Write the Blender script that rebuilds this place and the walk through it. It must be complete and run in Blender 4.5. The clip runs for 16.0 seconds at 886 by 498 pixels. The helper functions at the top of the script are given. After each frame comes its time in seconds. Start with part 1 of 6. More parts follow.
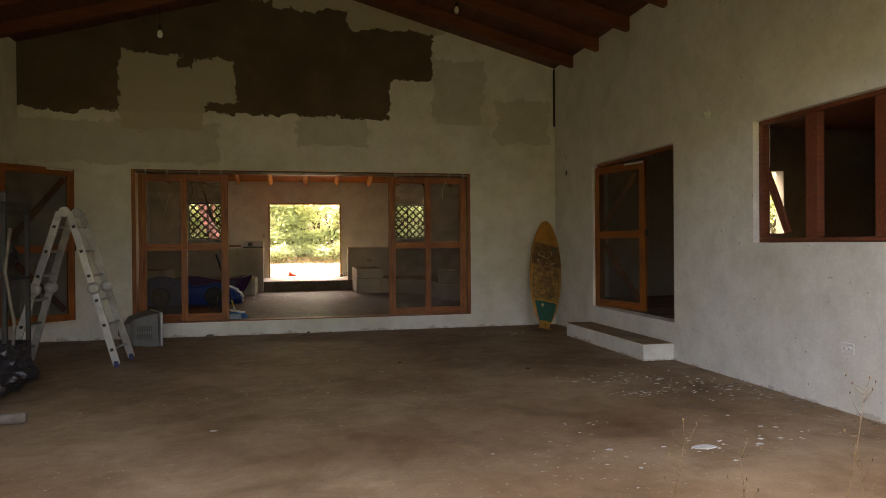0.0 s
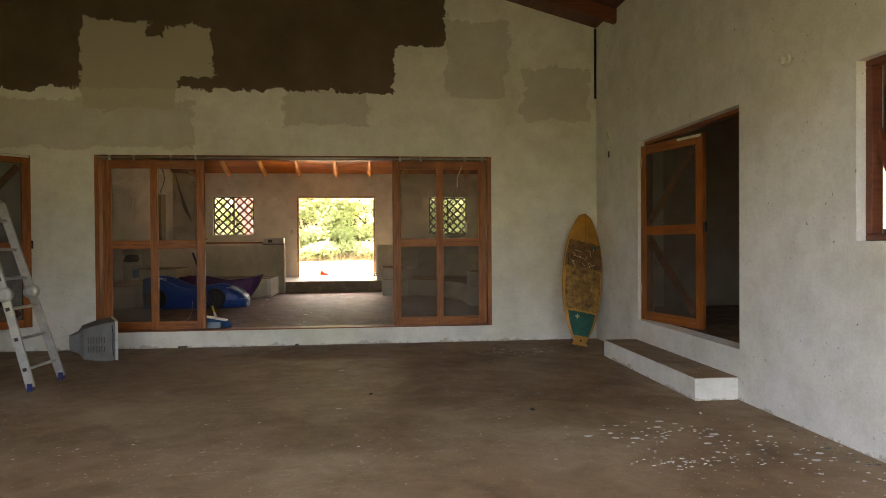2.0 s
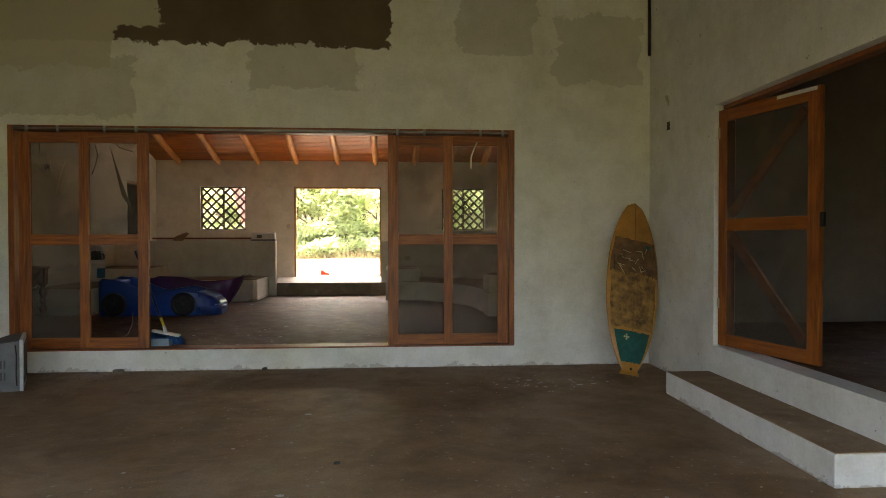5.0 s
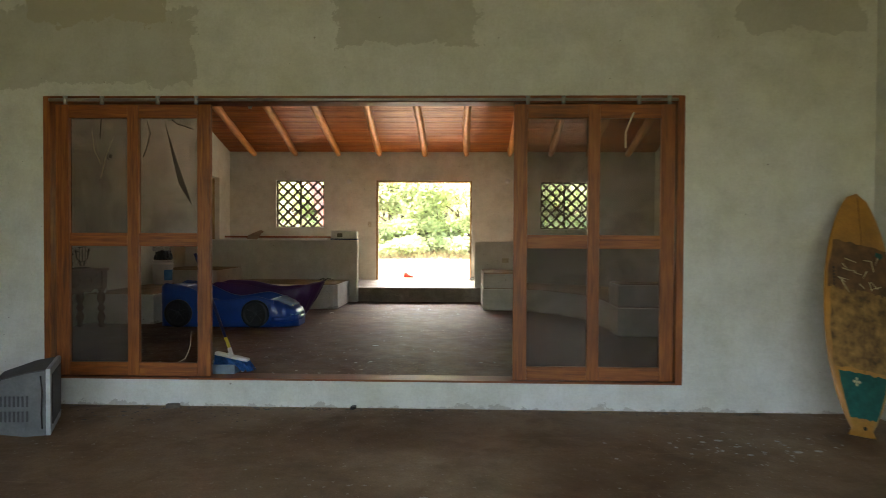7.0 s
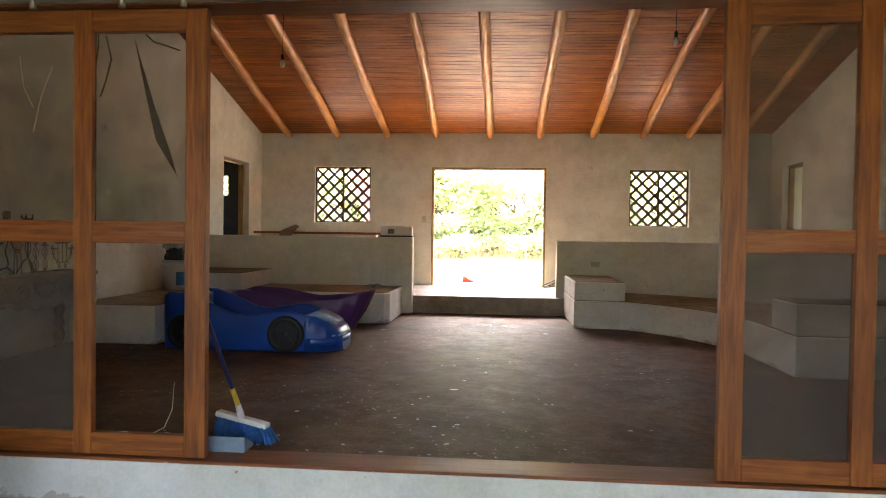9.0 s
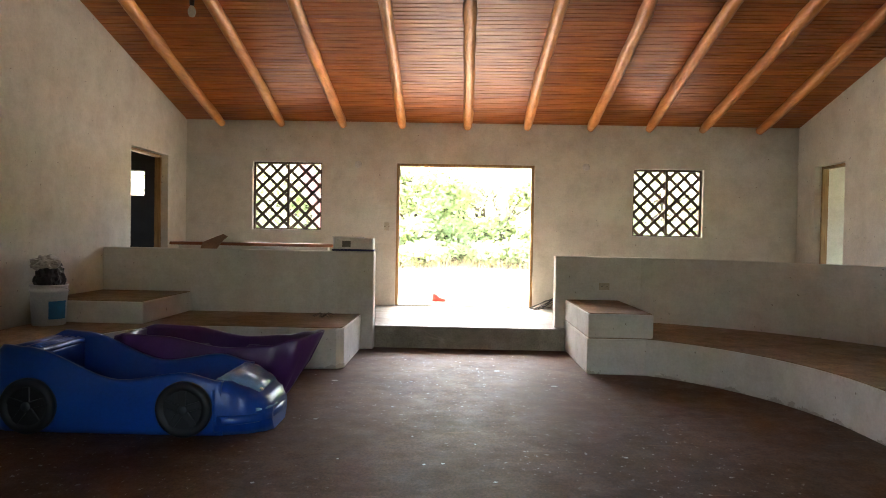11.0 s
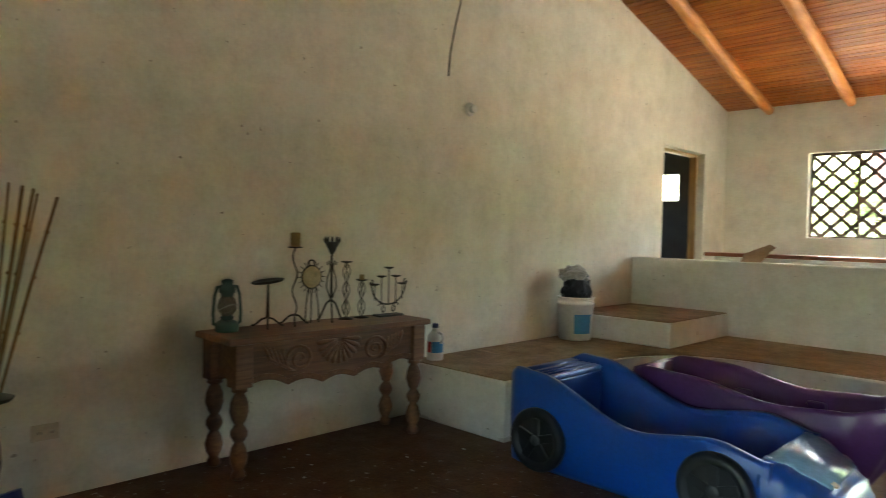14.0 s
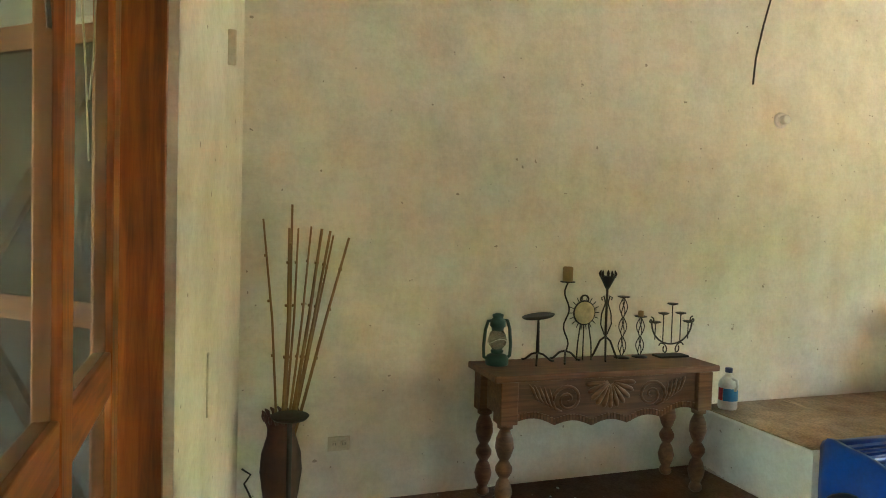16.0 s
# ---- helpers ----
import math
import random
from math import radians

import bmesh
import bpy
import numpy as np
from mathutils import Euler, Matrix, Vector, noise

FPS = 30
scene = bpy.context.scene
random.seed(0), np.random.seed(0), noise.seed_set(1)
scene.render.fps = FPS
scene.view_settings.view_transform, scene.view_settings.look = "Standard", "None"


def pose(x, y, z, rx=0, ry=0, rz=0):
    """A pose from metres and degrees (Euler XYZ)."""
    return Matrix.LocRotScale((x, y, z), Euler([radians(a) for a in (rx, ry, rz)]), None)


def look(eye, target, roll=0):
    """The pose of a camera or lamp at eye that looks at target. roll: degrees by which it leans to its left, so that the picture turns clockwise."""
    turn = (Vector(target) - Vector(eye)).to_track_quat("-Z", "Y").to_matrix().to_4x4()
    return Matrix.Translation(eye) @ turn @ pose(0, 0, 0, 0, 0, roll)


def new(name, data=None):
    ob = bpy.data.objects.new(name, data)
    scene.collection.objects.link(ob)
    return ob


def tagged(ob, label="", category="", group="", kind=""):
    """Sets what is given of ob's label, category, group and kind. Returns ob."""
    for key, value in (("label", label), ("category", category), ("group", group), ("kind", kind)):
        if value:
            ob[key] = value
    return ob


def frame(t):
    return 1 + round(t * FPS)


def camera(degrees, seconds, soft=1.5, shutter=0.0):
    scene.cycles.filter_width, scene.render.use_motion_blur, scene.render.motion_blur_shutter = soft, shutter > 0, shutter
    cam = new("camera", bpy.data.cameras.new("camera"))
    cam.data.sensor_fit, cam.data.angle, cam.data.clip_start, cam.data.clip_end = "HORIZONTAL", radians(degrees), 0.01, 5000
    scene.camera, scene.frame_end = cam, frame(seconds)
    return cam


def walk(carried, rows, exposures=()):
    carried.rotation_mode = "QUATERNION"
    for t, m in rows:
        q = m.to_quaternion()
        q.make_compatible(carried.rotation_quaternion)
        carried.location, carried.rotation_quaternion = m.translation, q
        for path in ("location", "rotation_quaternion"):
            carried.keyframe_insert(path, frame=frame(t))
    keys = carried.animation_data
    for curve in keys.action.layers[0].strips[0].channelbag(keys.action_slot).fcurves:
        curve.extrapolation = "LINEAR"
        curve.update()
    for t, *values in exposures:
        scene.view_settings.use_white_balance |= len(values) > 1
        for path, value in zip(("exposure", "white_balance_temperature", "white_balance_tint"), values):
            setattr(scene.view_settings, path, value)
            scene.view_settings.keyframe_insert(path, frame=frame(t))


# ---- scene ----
cam = camera(67.0, 16.0, soft=0.8, shutter=0.3)
PATH = [
    (0, (2.323, -10.244, 1.31), (2.744, -8.289, 1.296), -0.5),
    (0.5, (2.598, -9.941, 1.279), (2.947, -7.972, 1.261), -0.4),
    (1, (2.949, -9.516, 1.283), (3.204, -7.532, 1.266), -0.5),
    (1.5, (3.264, -9.06, 1.291), (3.481, -7.072, 1.274), -0.4),
    (2, (3.433, -8.692, 1.316), (3.639, -6.702, 1.293), -0.4),
    (2.5, (3.574, -8.316, 1.334), (3.766, -6.325, 1.308), -0.3),
    (3, (3.696, -7.923, 1.338), (3.874, -5.931, 1.312), -0.2),
    (3.5, (3.753, -7.584, 1.317), (3.921, -5.591, 1.291), -0.2),
    (6, (3.632, -6.135, 1.313), (3.766, -4.14, 1.277), 0.2),
    (6.5, (3.474, -5.658, 1.328), (3.563, -3.66, 1.292), 0.3),
    (7, (3.289, -5.164, 1.339), (3.23, -3.165, 1.301), 0.3),
    (7.5, (3.162, -4.713, 1.334), (3.037, -2.717, 1.297), 0.6),
    (8, (3.032, -4.136, 1.311), (2.87, -2.143, 1.272), 0.6),
    (8.5, (2.846, -3.609, 1.299), (2.672, -1.617, 1.258), 0.7),
    (9, (2.698, -3.04, 1.308), (2.53, -1.047, 1.266), 0.8),
    (9.5, (2.566, -2.528, 1.318), (2.427, -0.533, 1.28), 0.9),
    (12, (2.308, -0.282, 1.517), (2.295, 1.718, 1.476), 1.1),
    (12.5, (2.193, -0.046, 1.506), (2.079, 1.95, 1.466), 1.0),
    (13, (2.007, -0.007, 1.474), (1.431, 1.908, 1.437), 1.1),
    (13.5, (2.008, 0.012, 1.479), (0.924, 1.691, 1.432), 1.1),
    (14, (1.939, 0.031, 1.479), (0.529, 1.448, 1.427), 1.3),
    (14.5, (1.869, 0.066, 1.496), (0.268, 1.263, 1.433), 1.5),
    (15, (1.849, 0.156, 1.51), (0.135, 1.183, 1.44), 1.5),
    (15.5, (1.858, 0.212, 1.596), (0.02, 0.997, 1.517), 1.4),
    (16, (1.915, 0.281, 1.68), (0.026, 0.932, 1.599), 1.7),
]
EXPOSURES = [(0, 3.15, 8500, 21), (1.5, 3.75, 8300, 19), (2, 4.0, 8100, 18), (3.5, 4.05, 7700, 15), (6, 3.75, 7200, 11), (7, 4.1, 6800, 8), (8, 4.55, 6700, 9), (9, 4.8, 6800, 14), (9.5, 5.0, 6600, 14), (12, 4.6, 5800, 5), (12.5, 4.7, 5700, 3), (13, 5.05, 5800, -3), (14, 5.8, 6000, -7), (16, 6.7, 6100, -14)]
walk(cam, [(t, look(eye, target, roll)) for t, eye, target, roll in PATH], EXPOSURES)

# ---- light ----
SUN_EL, SUN_AZ = 58.0, -15.0
world = bpy.data.worlds.new("sky_world")
scene.world = world
world.use_nodes = True
wn = world.node_tree
sky = wn.nodes.new("ShaderNodeTexSky")
sky.sky_type = 'NISHITA'
sky.sun_disc = False
sky.sun_elevation, sky.sun_rotation = radians(SUN_EL), radians(SUN_AZ)
sky.air_density, sky.dust_density = 1.0, 8.0
wn.links.new(sky.outputs[0], wn.nodes["Background"].inputs[0])
wn.nodes["Background"].inputs[1].default_value = 0.15
sun = new("sun", bpy.data.lights.new("sun", 'SUN'))
sun.data.energy, sun.data.angle, sun.data.color = 1.2, radians(12.0), (1.0, 0.96, 0.89)
_az, _el = radians(SUN_AZ), radians(SUN_EL)
sun.matrix_world = look((0, 0, 30), Vector((0, 0, 30)) - Vector((math.sin(_az) * math.cos(_el), math.cos(_az) * math.cos(_el), math.sin(_el))))


# ---- materials ----
def nodes_of(name):
    m = bpy.data.materials.new(name)
    m.use_nodes = True
    return m, m.node_tree, m.node_tree.nodes["Principled BSDF"]


def ramp(nt, fac, stops):
    r = nt.nodes.new("ShaderNodeValToRGB")
    while len(r.color_ramp.elements) < len(stops):
        r.color_ramp.elements.new(0.5)
    for e, (p, c) in zip(r.color_ramp.elements, stops):
        e.position, e.color = p, (*c, 1)
    nt.links.new(fac, r.inputs[0])
    return r.outputs[0]


def coords(nt, stretch=(1, 1, 1), space="Object"):
    tc = nt.nodes.new("ShaderNodeTexCoord")
    mp = nt.nodes.new("ShaderNodeMapping")
    mp.inputs["Scale"].default_value = stretch
    nt.links.new(tc.outputs[space], mp.inputs[0])
    return mp.outputs[0]


def tex(nt, vec, scale, detail=5, rough=0.55, distortion=0.0):
    n = nt.nodes.new("ShaderNodeTexNoise")
    n.inputs["Scale"].default_value, n.inputs["Detail"].default_value = scale, detail
    n.inputs["Roughness"].default_value, n.inputs["Distortion"].default_value = rough, distortion
    nt.links.new(vec, n.inputs["Vector"])
    return n.outputs[0]


def mixc(nt, fac, a, b, mode='MIX'):
    m = nt.nodes.new("ShaderNodeMix")
    m.data_type, m.blend_type = 'RGBA', mode
    for sock, v in ((m.inputs[0], fac), (m.inputs[6], a), (m.inputs[7], b)):
        if isinstance(v, tuple):
            sock.default_value = (*v, 1)
        elif isinstance(v, (int, float)):
            sock.default_value = v
        else:
            nt.links.new(v, sock)
    return m.outputs[2]


def calc(nt, op, a, b=0.0):
    m = nt.nodes.new("ShaderNodeMath")
    m.operation = op
    for sock, v in ((m.inputs[0], a), (m.inputs[1], b)):
        if isinstance(v, (int, float)):
            sock.default_value = v
        else:
            nt.links.new(v, sock)
    return m.outputs[0]


def bump(nt, bsdf, height, strength=0.3, dist=0.01):
    b = nt.nodes.new("ShaderNodeBump")
    b.inputs["Strength"].default_value, b.inputs["Distance"].default_value = strength, dist
    nt.links.new(height, b.inputs["Height"])
    nt.links.new(b.outputs[0], bsdf.inputs["Normal"])


def plain(name, c, rough=0.6, metal=0.0, vary=0.25, scale=6.0, bumps=0.15, fine=60.0, spec=0.5):
    """Colour with two scales of variation and a fine relief."""
    m, nt, b = nodes_of(name)
    v = coords(nt)
    lo, hi = tuple(x * (1 - vary) for x in c), tuple(min(1, x * (1 + vary * 0.6)) for x in c)
    big = ramp(nt, tex(nt, v, scale), [(0.3, lo), (0.7, hi)])
    small = ramp(nt, tex(nt, v, fine, 3), [(0.35, (0.86, 0.86, 0.86)), (0.65, (1, 1, 1))])
    nt.links.new(mixc(nt, 1.0, big, small, 'MULTIPLY'), b.inputs["Base Color"])
    b.inputs["Roughness"].default_value, b.inputs["Metallic"].default_value = rough, metal
    b.inputs["Specular IOR Level"].default_value = spec
    if bumps:
        bump(nt, b, tex(nt, v, fine, 4), bumps, 0.004)
    return m


def timber(name, dark, mid, light, axis=2, rough=0.45, scale=3.0):
    """Varnished wood with grain along one axis, varied from piece to piece."""
    m, nt, b = nodes_of(name)
    st = [14.0, 14.0, 14.0]
    st[axis] = 1.0
    v = coords(nt, tuple(st))
    info = nt.nodes.new("ShaderNodeObjectInfo")
    geo = nt.nodes.new("ShaderNodeNewGeometry")
    off = nt.nodes.new("ShaderNodeVectorMath")
    off.operation = 'ADD'
    sh = calc(nt, 'MULTIPLY', calc(nt, 'ADD', info.outputs["Random"], geo.outputs["Random Per Island"]), 37.0)
    nt.links.new(v, off.inputs[0])
    nt.links.new(sh, off.inputs[1])
    g = tex(nt, off.outputs[0], scale, 6, 0.6, 0.6)
    col = ramp(nt, g, [(0.28, dark), (0.5, mid), (0.72, light)])
    tone = ramp(nt, geo.outputs["Random Per Island"], [(0.0, (0.72, 0.72, 0.72)), (1.0, (1.1, 1.1, 1.1))])
    stain = ramp(nt, tex(nt, coords(nt), 2.2, 4), [(0.35, (0.74, 0.70, 0.66)), (0.65, (1, 1, 1))])
    nt.links.new(mixc(nt, 1.0, mixc(nt, 1.0, col, tone, 'MULTIPLY'), stain, 'MULTIPLY'), b.inputs["Base Color"])
    b.inputs["Roughness"].default_value = rough
    bump(nt, b, g, 0.18, 0.004)
    return m


def plaster(name, base, old, dirt=(0.42, 0.37, 0.29), bare=None):
    """Lime-washed plaster, blotched; bare: boxes (x0, x1, z0, z1) of wall left without its paint."""
    m, nt, b = nodes_of(name)
    v = coords(nt)
    col = mixc(nt, ramp(nt, tex(nt, v, 0.55, 4), [(0.4, (0, 0, 0)), (0.66, (1, 1, 1))]), base, old)
    blot = ramp(nt, tex(nt, v, 3.0, 9, 0.72), [(0.3, (0.80, 0.79, 0.76)), (0.6, (1, 1, 1))])
    col = mixc(nt, 1.0, col, blot, 'MULTIPLY')
    col = mixc(nt, 1.0, col, ramp(nt, tex(nt, v, 48, 4, 0.7), [(0.32, (0.94, 0.937, 0.93)), (0.6, (1, 1, 1))]), 'MULTIPLY')
    brush = ramp(nt, tex(nt, coords(nt, (1.0, 1.0, 3.5)), 4.0, 8, 0.75, 0.8), [(0.38, (0.965, 0.96, 0.95)), (0.62, (1, 1, 1))])
    col = mixc(nt, 1.0, col, brush, 'MULTIPLY')
    streak = ramp(nt, tex(nt, coords(nt, (5, 5, 0.5)), 1.0, 5), [(0.6, (0, 0, 0)), (0.8, (0.14, 0.14, 0.14))])
    col = mixc(nt, streak, col, dirt)
    sep = nt.nodes.new("ShaderNodeSeparateXYZ")
    nt.links.new(v, sep.inputs[0])
    x, z = sep.outputs[0], sep.outputs[2]
    spots = ramp(nt, tex(nt, v, 26, 2, 0.4), [(0.745, (0, 0, 0)), (0.765, (0.6, 0.6, 0.6))])
    col = mixc(nt, spots, col, (0.17, 0.13, 0.09))
    foot = calc(nt, 'LESS_THAN', z, calc(nt, 'MULTIPLY', calc(nt, 'SUBTRACT', tex(nt, v, 2.6, 7, 0.75), 0.47), 0.34))
    col = mixc(nt, calc(nt, 'MULTIPLY', foot, 0.5), col, (0.30, 0.25, 0.19))
    if bare:
        wx = calc(nt, 'ADD', x, calc(nt, 'MULTIPLY', calc(nt, 'SUBTRACT', tex(nt, v, 2.2, 7, 0.72), 0.5), 0.62))
        wz = calc(nt, 'ADD', z, calc(nt, 'MULTIPLY', calc(nt, 'SUBTRACT', tex(nt, v, 3.0, 7, 0.72), 0.5), 0.44))
        for kind, boxes in bare:
            total = 0.0
            for x0, x1, z0, z1 in boxes:
                inside = calc(nt, 'MULTIPLY', calc(nt, 'GREATER_THAN', wx, x0), calc(nt, 'LESS_THAN', wx, x1))
                inside = calc(nt, 'MULTIPLY', inside, calc(nt, 'MULTIPLY', calc(nt, 'GREATER_THAN', wz, z0), calc(nt, 'LESS_THAN', wz, z1)))
                total = calc(nt, 'MAXIMUM', total, inside)
            if kind == "bare":
                tone = ramp(nt, tex(nt, v, 1.6, 6, 0.6), [(0.3, (0.095, 0.067, 0.045)), (0.7, (0.16, 0.118, 0.08))])
                col = mixc(nt, total, col, tone)
            elif kind == "grey":
                col = mixc(nt, calc(nt, 'MULTIPLY', total, 0.4), col, (0.34, 0.31, 0.25))
            else:
                col = mixc(nt, calc(nt, 'MULTIPLY', total, 0.9), col, (0.50, 0.46, 0.36))
    nt.links.new(col, b.inputs["Base Color"])
    b.inputs["Roughness"].default_value = 0.92
    b.inputs["Specular IOR Level"].default_value = 0.2
    bump(nt, b, calc(nt, 'ADD', tex(nt, v, 45, 5), calc(nt, 'MULTIPLY', tex(nt, v, 5, 4), 2.0)), 0.22, 0.008)
    return m


def concrete(name, a, c, fleck=0.0, rough=0.55, spec=0.22, grain=1.0):
    """Stained, trodden concrete with flecks of old paint."""
    m, nt, b = nodes_of(name)
    v = coords(nt)
    col = ramp(nt, tex(nt, v, 0.8, 6, 0.6), [(0.32, a), (0.68, c)])
    sc = ramp(nt, tex(nt, v, 6.0, 9, 0.78), [(0.3, (0.60, 0.57, 0.54)), (0.62, (1, 1, 1))])
    col = mixc(nt, 1.0, col, ramp(nt, tex(nt, v, 1.9, 5, 0.6, 0.7), [(0.34, (0.70, 0.66, 0.60)), (0.56, (1, 1, 1))]), 'MULTIPLY')
    col = mixc(nt, grain, col, sc, 'MULTIPLY')
    grit = ramp(nt, tex(nt, v, 70, 4, 0.7), [(0.33, (0.58, 0.56, 0.54)), (0.6, (1, 1, 1))])
    col = mixc(nt, grain, col, grit, 'MULTIPLY')
    scr = ramp(nt, tex(nt, coords(nt, (0.5, 6, 1)), 3.0, 6, 0.7, 1.0), [(0.62, (0, 0, 0)), (0.7, (0.28 * grain,) * 3)])
    col = mixc(nt, scr, col, tuple(min(1, 1.9 * q) for q in c))
    if fleck:
        zone = ramp(nt, tex(nt, v, 0.6, 4), [(0.44, (0, 0, 0)), (0.58, (1, 1, 1))])
        fl = ramp(nt, tex(nt, v, 24, 3, 0.6), [(0.655, (0, 0, 0)), (0.675, (fleck, fleck, fleck))])
        col = mixc(nt, mixc(nt, 1.0, zone, fl, 'MULTIPLY'), col, (0.66, 0.62, 0.56))
    nt.links.new(col, b.inputs["Base Color"])
    rg = ramp(nt, tex(nt, v, 5.0, 8, 0.75), [(0.3, (rough - 0.14,) * 3), (0.7, (rough + 0.2,) * 3)])
    nt.links.new(rg, b.inputs["Roughness"])
    b.inputs["Specular IOR Level"].default_value = spec
    bump(nt, b, calc(nt, 'ADD', tex(nt, v, 60, 5), tex(nt, v, 6, 4)), 0.2, 0.006)
    return m


def screen_mesh(name, c, solid):
    """Fine insect screen: part of the light passes between the threads."""
    m, nt, b = nodes_of(name)
    b.inputs["Base Color"].default_value, b.inputs["Roughness"].default_value = (*c, 1), 0.7
    tr = nt.nodes.new("ShaderNodeBsdfTransparent")
    mx = nt.nodes.new("ShaderNodeMixShader")
    w = ramp(nt, tex(nt, coords(nt), 2.4, 4, 0.5, 1.5), [(0.3, (solid - 0.06,) * 3), (0.7, (solid + 0.06,) * 3)])
    nt.links.new(w, mx.inputs[0])
    nt.links.new(tr.outputs[0], mx.inputs[1])
    nt.links.new(b.outputs[0], mx.inputs[2])
    nt.links.new(mx.outputs[0], nt.nodes["Material Output"].inputs[0])
    return m


def leafy(name, c, through_c):
    m, nt, b = nodes_of(name)
    geo = nt.nodes.new("ShaderNodeNewGeometry")
    lo = tuple(x * 0.55 for x in c)
    hi = tuple(min(1, x * 1.5) for x in c)
    col = ramp(nt, geo.outputs["Random Per Island"], [(0.0, lo), (0.5, c), (1.0, hi)])
    nt.links.new(col, b.inputs["Base Color"])
    b.inputs["Roughness"].default_value = 0.55
    tl = nt.nodes.new("ShaderNodeBsdfTranslucent")
    tl.inputs[0].default_value = (*through_c, 1)
    mx = nt.nodes.new("ShaderNodeMixShader")
    mx.inputs[0].default_value = 0.65
    nt.links.new(b.outputs[0], mx.inputs[1])
    nt.links.new(tl.outputs[0], mx.inputs[2])
    nt.links.new(mx.outputs[0], nt.nodes["Material Output"].inputs[0])
    return m


BARE = [("grey", [(-1.6, 1.2, 2.5, 3.1), (2.3, 3.4, 2.80, 3.5), (5.4, 6.3, 2.9, 3.6), (4.4, 5.2, 3.2, 4.2)]),
        ("bare", [(-2.2, 3.71, 3.24, 5.6), (3.6, 4.39, 3.82, 5.6)]),
        ("patch", [(-0.12, 0.62, 3.0, 4.1), (0.5, 1.02, 3.0, 3.9), (0.9, 1.42, 3.39, 4.02), (3.1, 4.6, 4.60, 5.6), (2.0, 3.3, 4.84, 5.6), (1.4, 2.0, 4.95, 5.6)])]
M_PORCH = plaster("porch_plaster", (0.83, 0.825, 0.80), (0.75, 0.735, 0.67))
M_PORCH_MID = plaster("porch_front_plaster", (0.81, 0.805, 0.775), (0.71, 0.69, 0.60), bare=BARE)
M_ROOM = plaster("room_plaster", (0.81, 0.785, 0.70), (0.76, 0.73, 0.63))
# pale plaster coloured darker to stand in for the side rooms' shade
M_SHADE_PLASTER = plaster("shade_darkened_plaster", (0.42, 0.40, 0.35), (0.34, 0.31, 0.26))
M_LOW = plaster("low_wall_plaster", (0.80, 0.78, 0.73), (0.74, 0.72, 0.66))
M_PFLOOR = concrete("porch_concrete", (0.22, 0.125, 0.058), (0.40, 0.275, 0.16), 0.5, 0.6, 0.3, 0.45)
M_RFLOOR = concrete("room_concrete", (0.138, 0.072, 0.038), (0.225, 0.134, 0.08), 0.6, 0.6, 0.16)
M_PLAT = concrete("platform_concrete", (0.34, 0.29, 0.23), (0.46, 0.41, 0.34), 0.0, 0.5)
M_BENCHTOP = concrete("bench_top_concrete", (0.36, 0.25, 0.14), (0.50, 0.40, 0.27), 0.0, 0.6)
M_DOORWOOD = timber("door_wood", (0.15, 0.040, 0.007), (0.31, 0.086, 0.012), (0.44, 0.15, 0.025), 2)
M_DOORWOOD_X = timber("door_wood_rail", (0.15, 0.040, 0.007), (0.31, 0.086, 0.012), (0.44, 0.15, 0.025), 0)
M_FRAME = timber("frame_wood", (0.15, 0.042, 0.010), (0.26, 0.076, 0.016), (0.36, 0.12, 0.028), 0)
M_CEIL = timber("ceiling_boards", (0.28, 0.060, 0.006), (0.44, 0.122, 0.012), (0.54, 0.195, 0.026), 0, 0.42, 2.0)
M_POLE = timber("rafter_pole", (0.50, 0.17, 0.03), (0.66, 0.27, 0.06), (0.74, 0.36, 0.11), 1, 0.4, 1.6)
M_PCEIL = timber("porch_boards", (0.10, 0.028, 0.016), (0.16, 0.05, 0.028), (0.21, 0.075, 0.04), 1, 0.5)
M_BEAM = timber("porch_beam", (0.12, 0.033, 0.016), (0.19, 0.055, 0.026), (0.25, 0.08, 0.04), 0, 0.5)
M_SCREEN = screen_mesh("insect_screen", (0.10, 0.078, 0.055), 0.36)
M_RAIL = plain("rail_metal", (0.55, 0.55, 0.53), 0.4, 0.8)
# for dark things, and for small-room walls blackened in place of shade
M_DARK = plain("dark_paint_and_shade", (0.03, 0.028, 0.026), 0.6)
M_BLACK = plain("black_iron", (0.022, 0.018, 0.015), 0.5, 0.3)
M_YELLOW = timber("door_frame_wood", (0.28, 0.15, 0.05), (0.42, 0.25, 0.09), (0.52, 0.34, 0.14), 2)
M_LATTICE = timber("lattice_wood", (0.07, 0.035, 0.02), (0.11, 0.06, 0.035), (0.16, 0.09, 0.05), 2)
M_WHITE = plain("white_plastic", (0.74, 0.73, 0.70), 0.4, 0, 0.1)
M_BLUE = plain("blue_plastic", (0.010, 0.066, 0.34), 0.34, 0, 0.18, 3.0, 0.05)
M_BLUEDARK = plain("navy_plastic", (0.008, 0.018, 0.10), 0.4)
M_PURPLE = plain("purple_plastic", (0.075, 0.022, 0.125), 0.36, 0, 0.18, 3.0, 0.05)
M_TYRE = plain("black_tyre_plastic", (0.012, 0.012, 0.014), 0.5)
# sticker colour, also the sheen painted on the car's hood
M_SILVER = plain("pale_blue_sticker_and_sheen", (0.24, 0.42, 0.68), 0.26)
M_ALU = plain("aluminium", (0.44, 0.43, 0.40), 0.42, 0.45, 0.3)
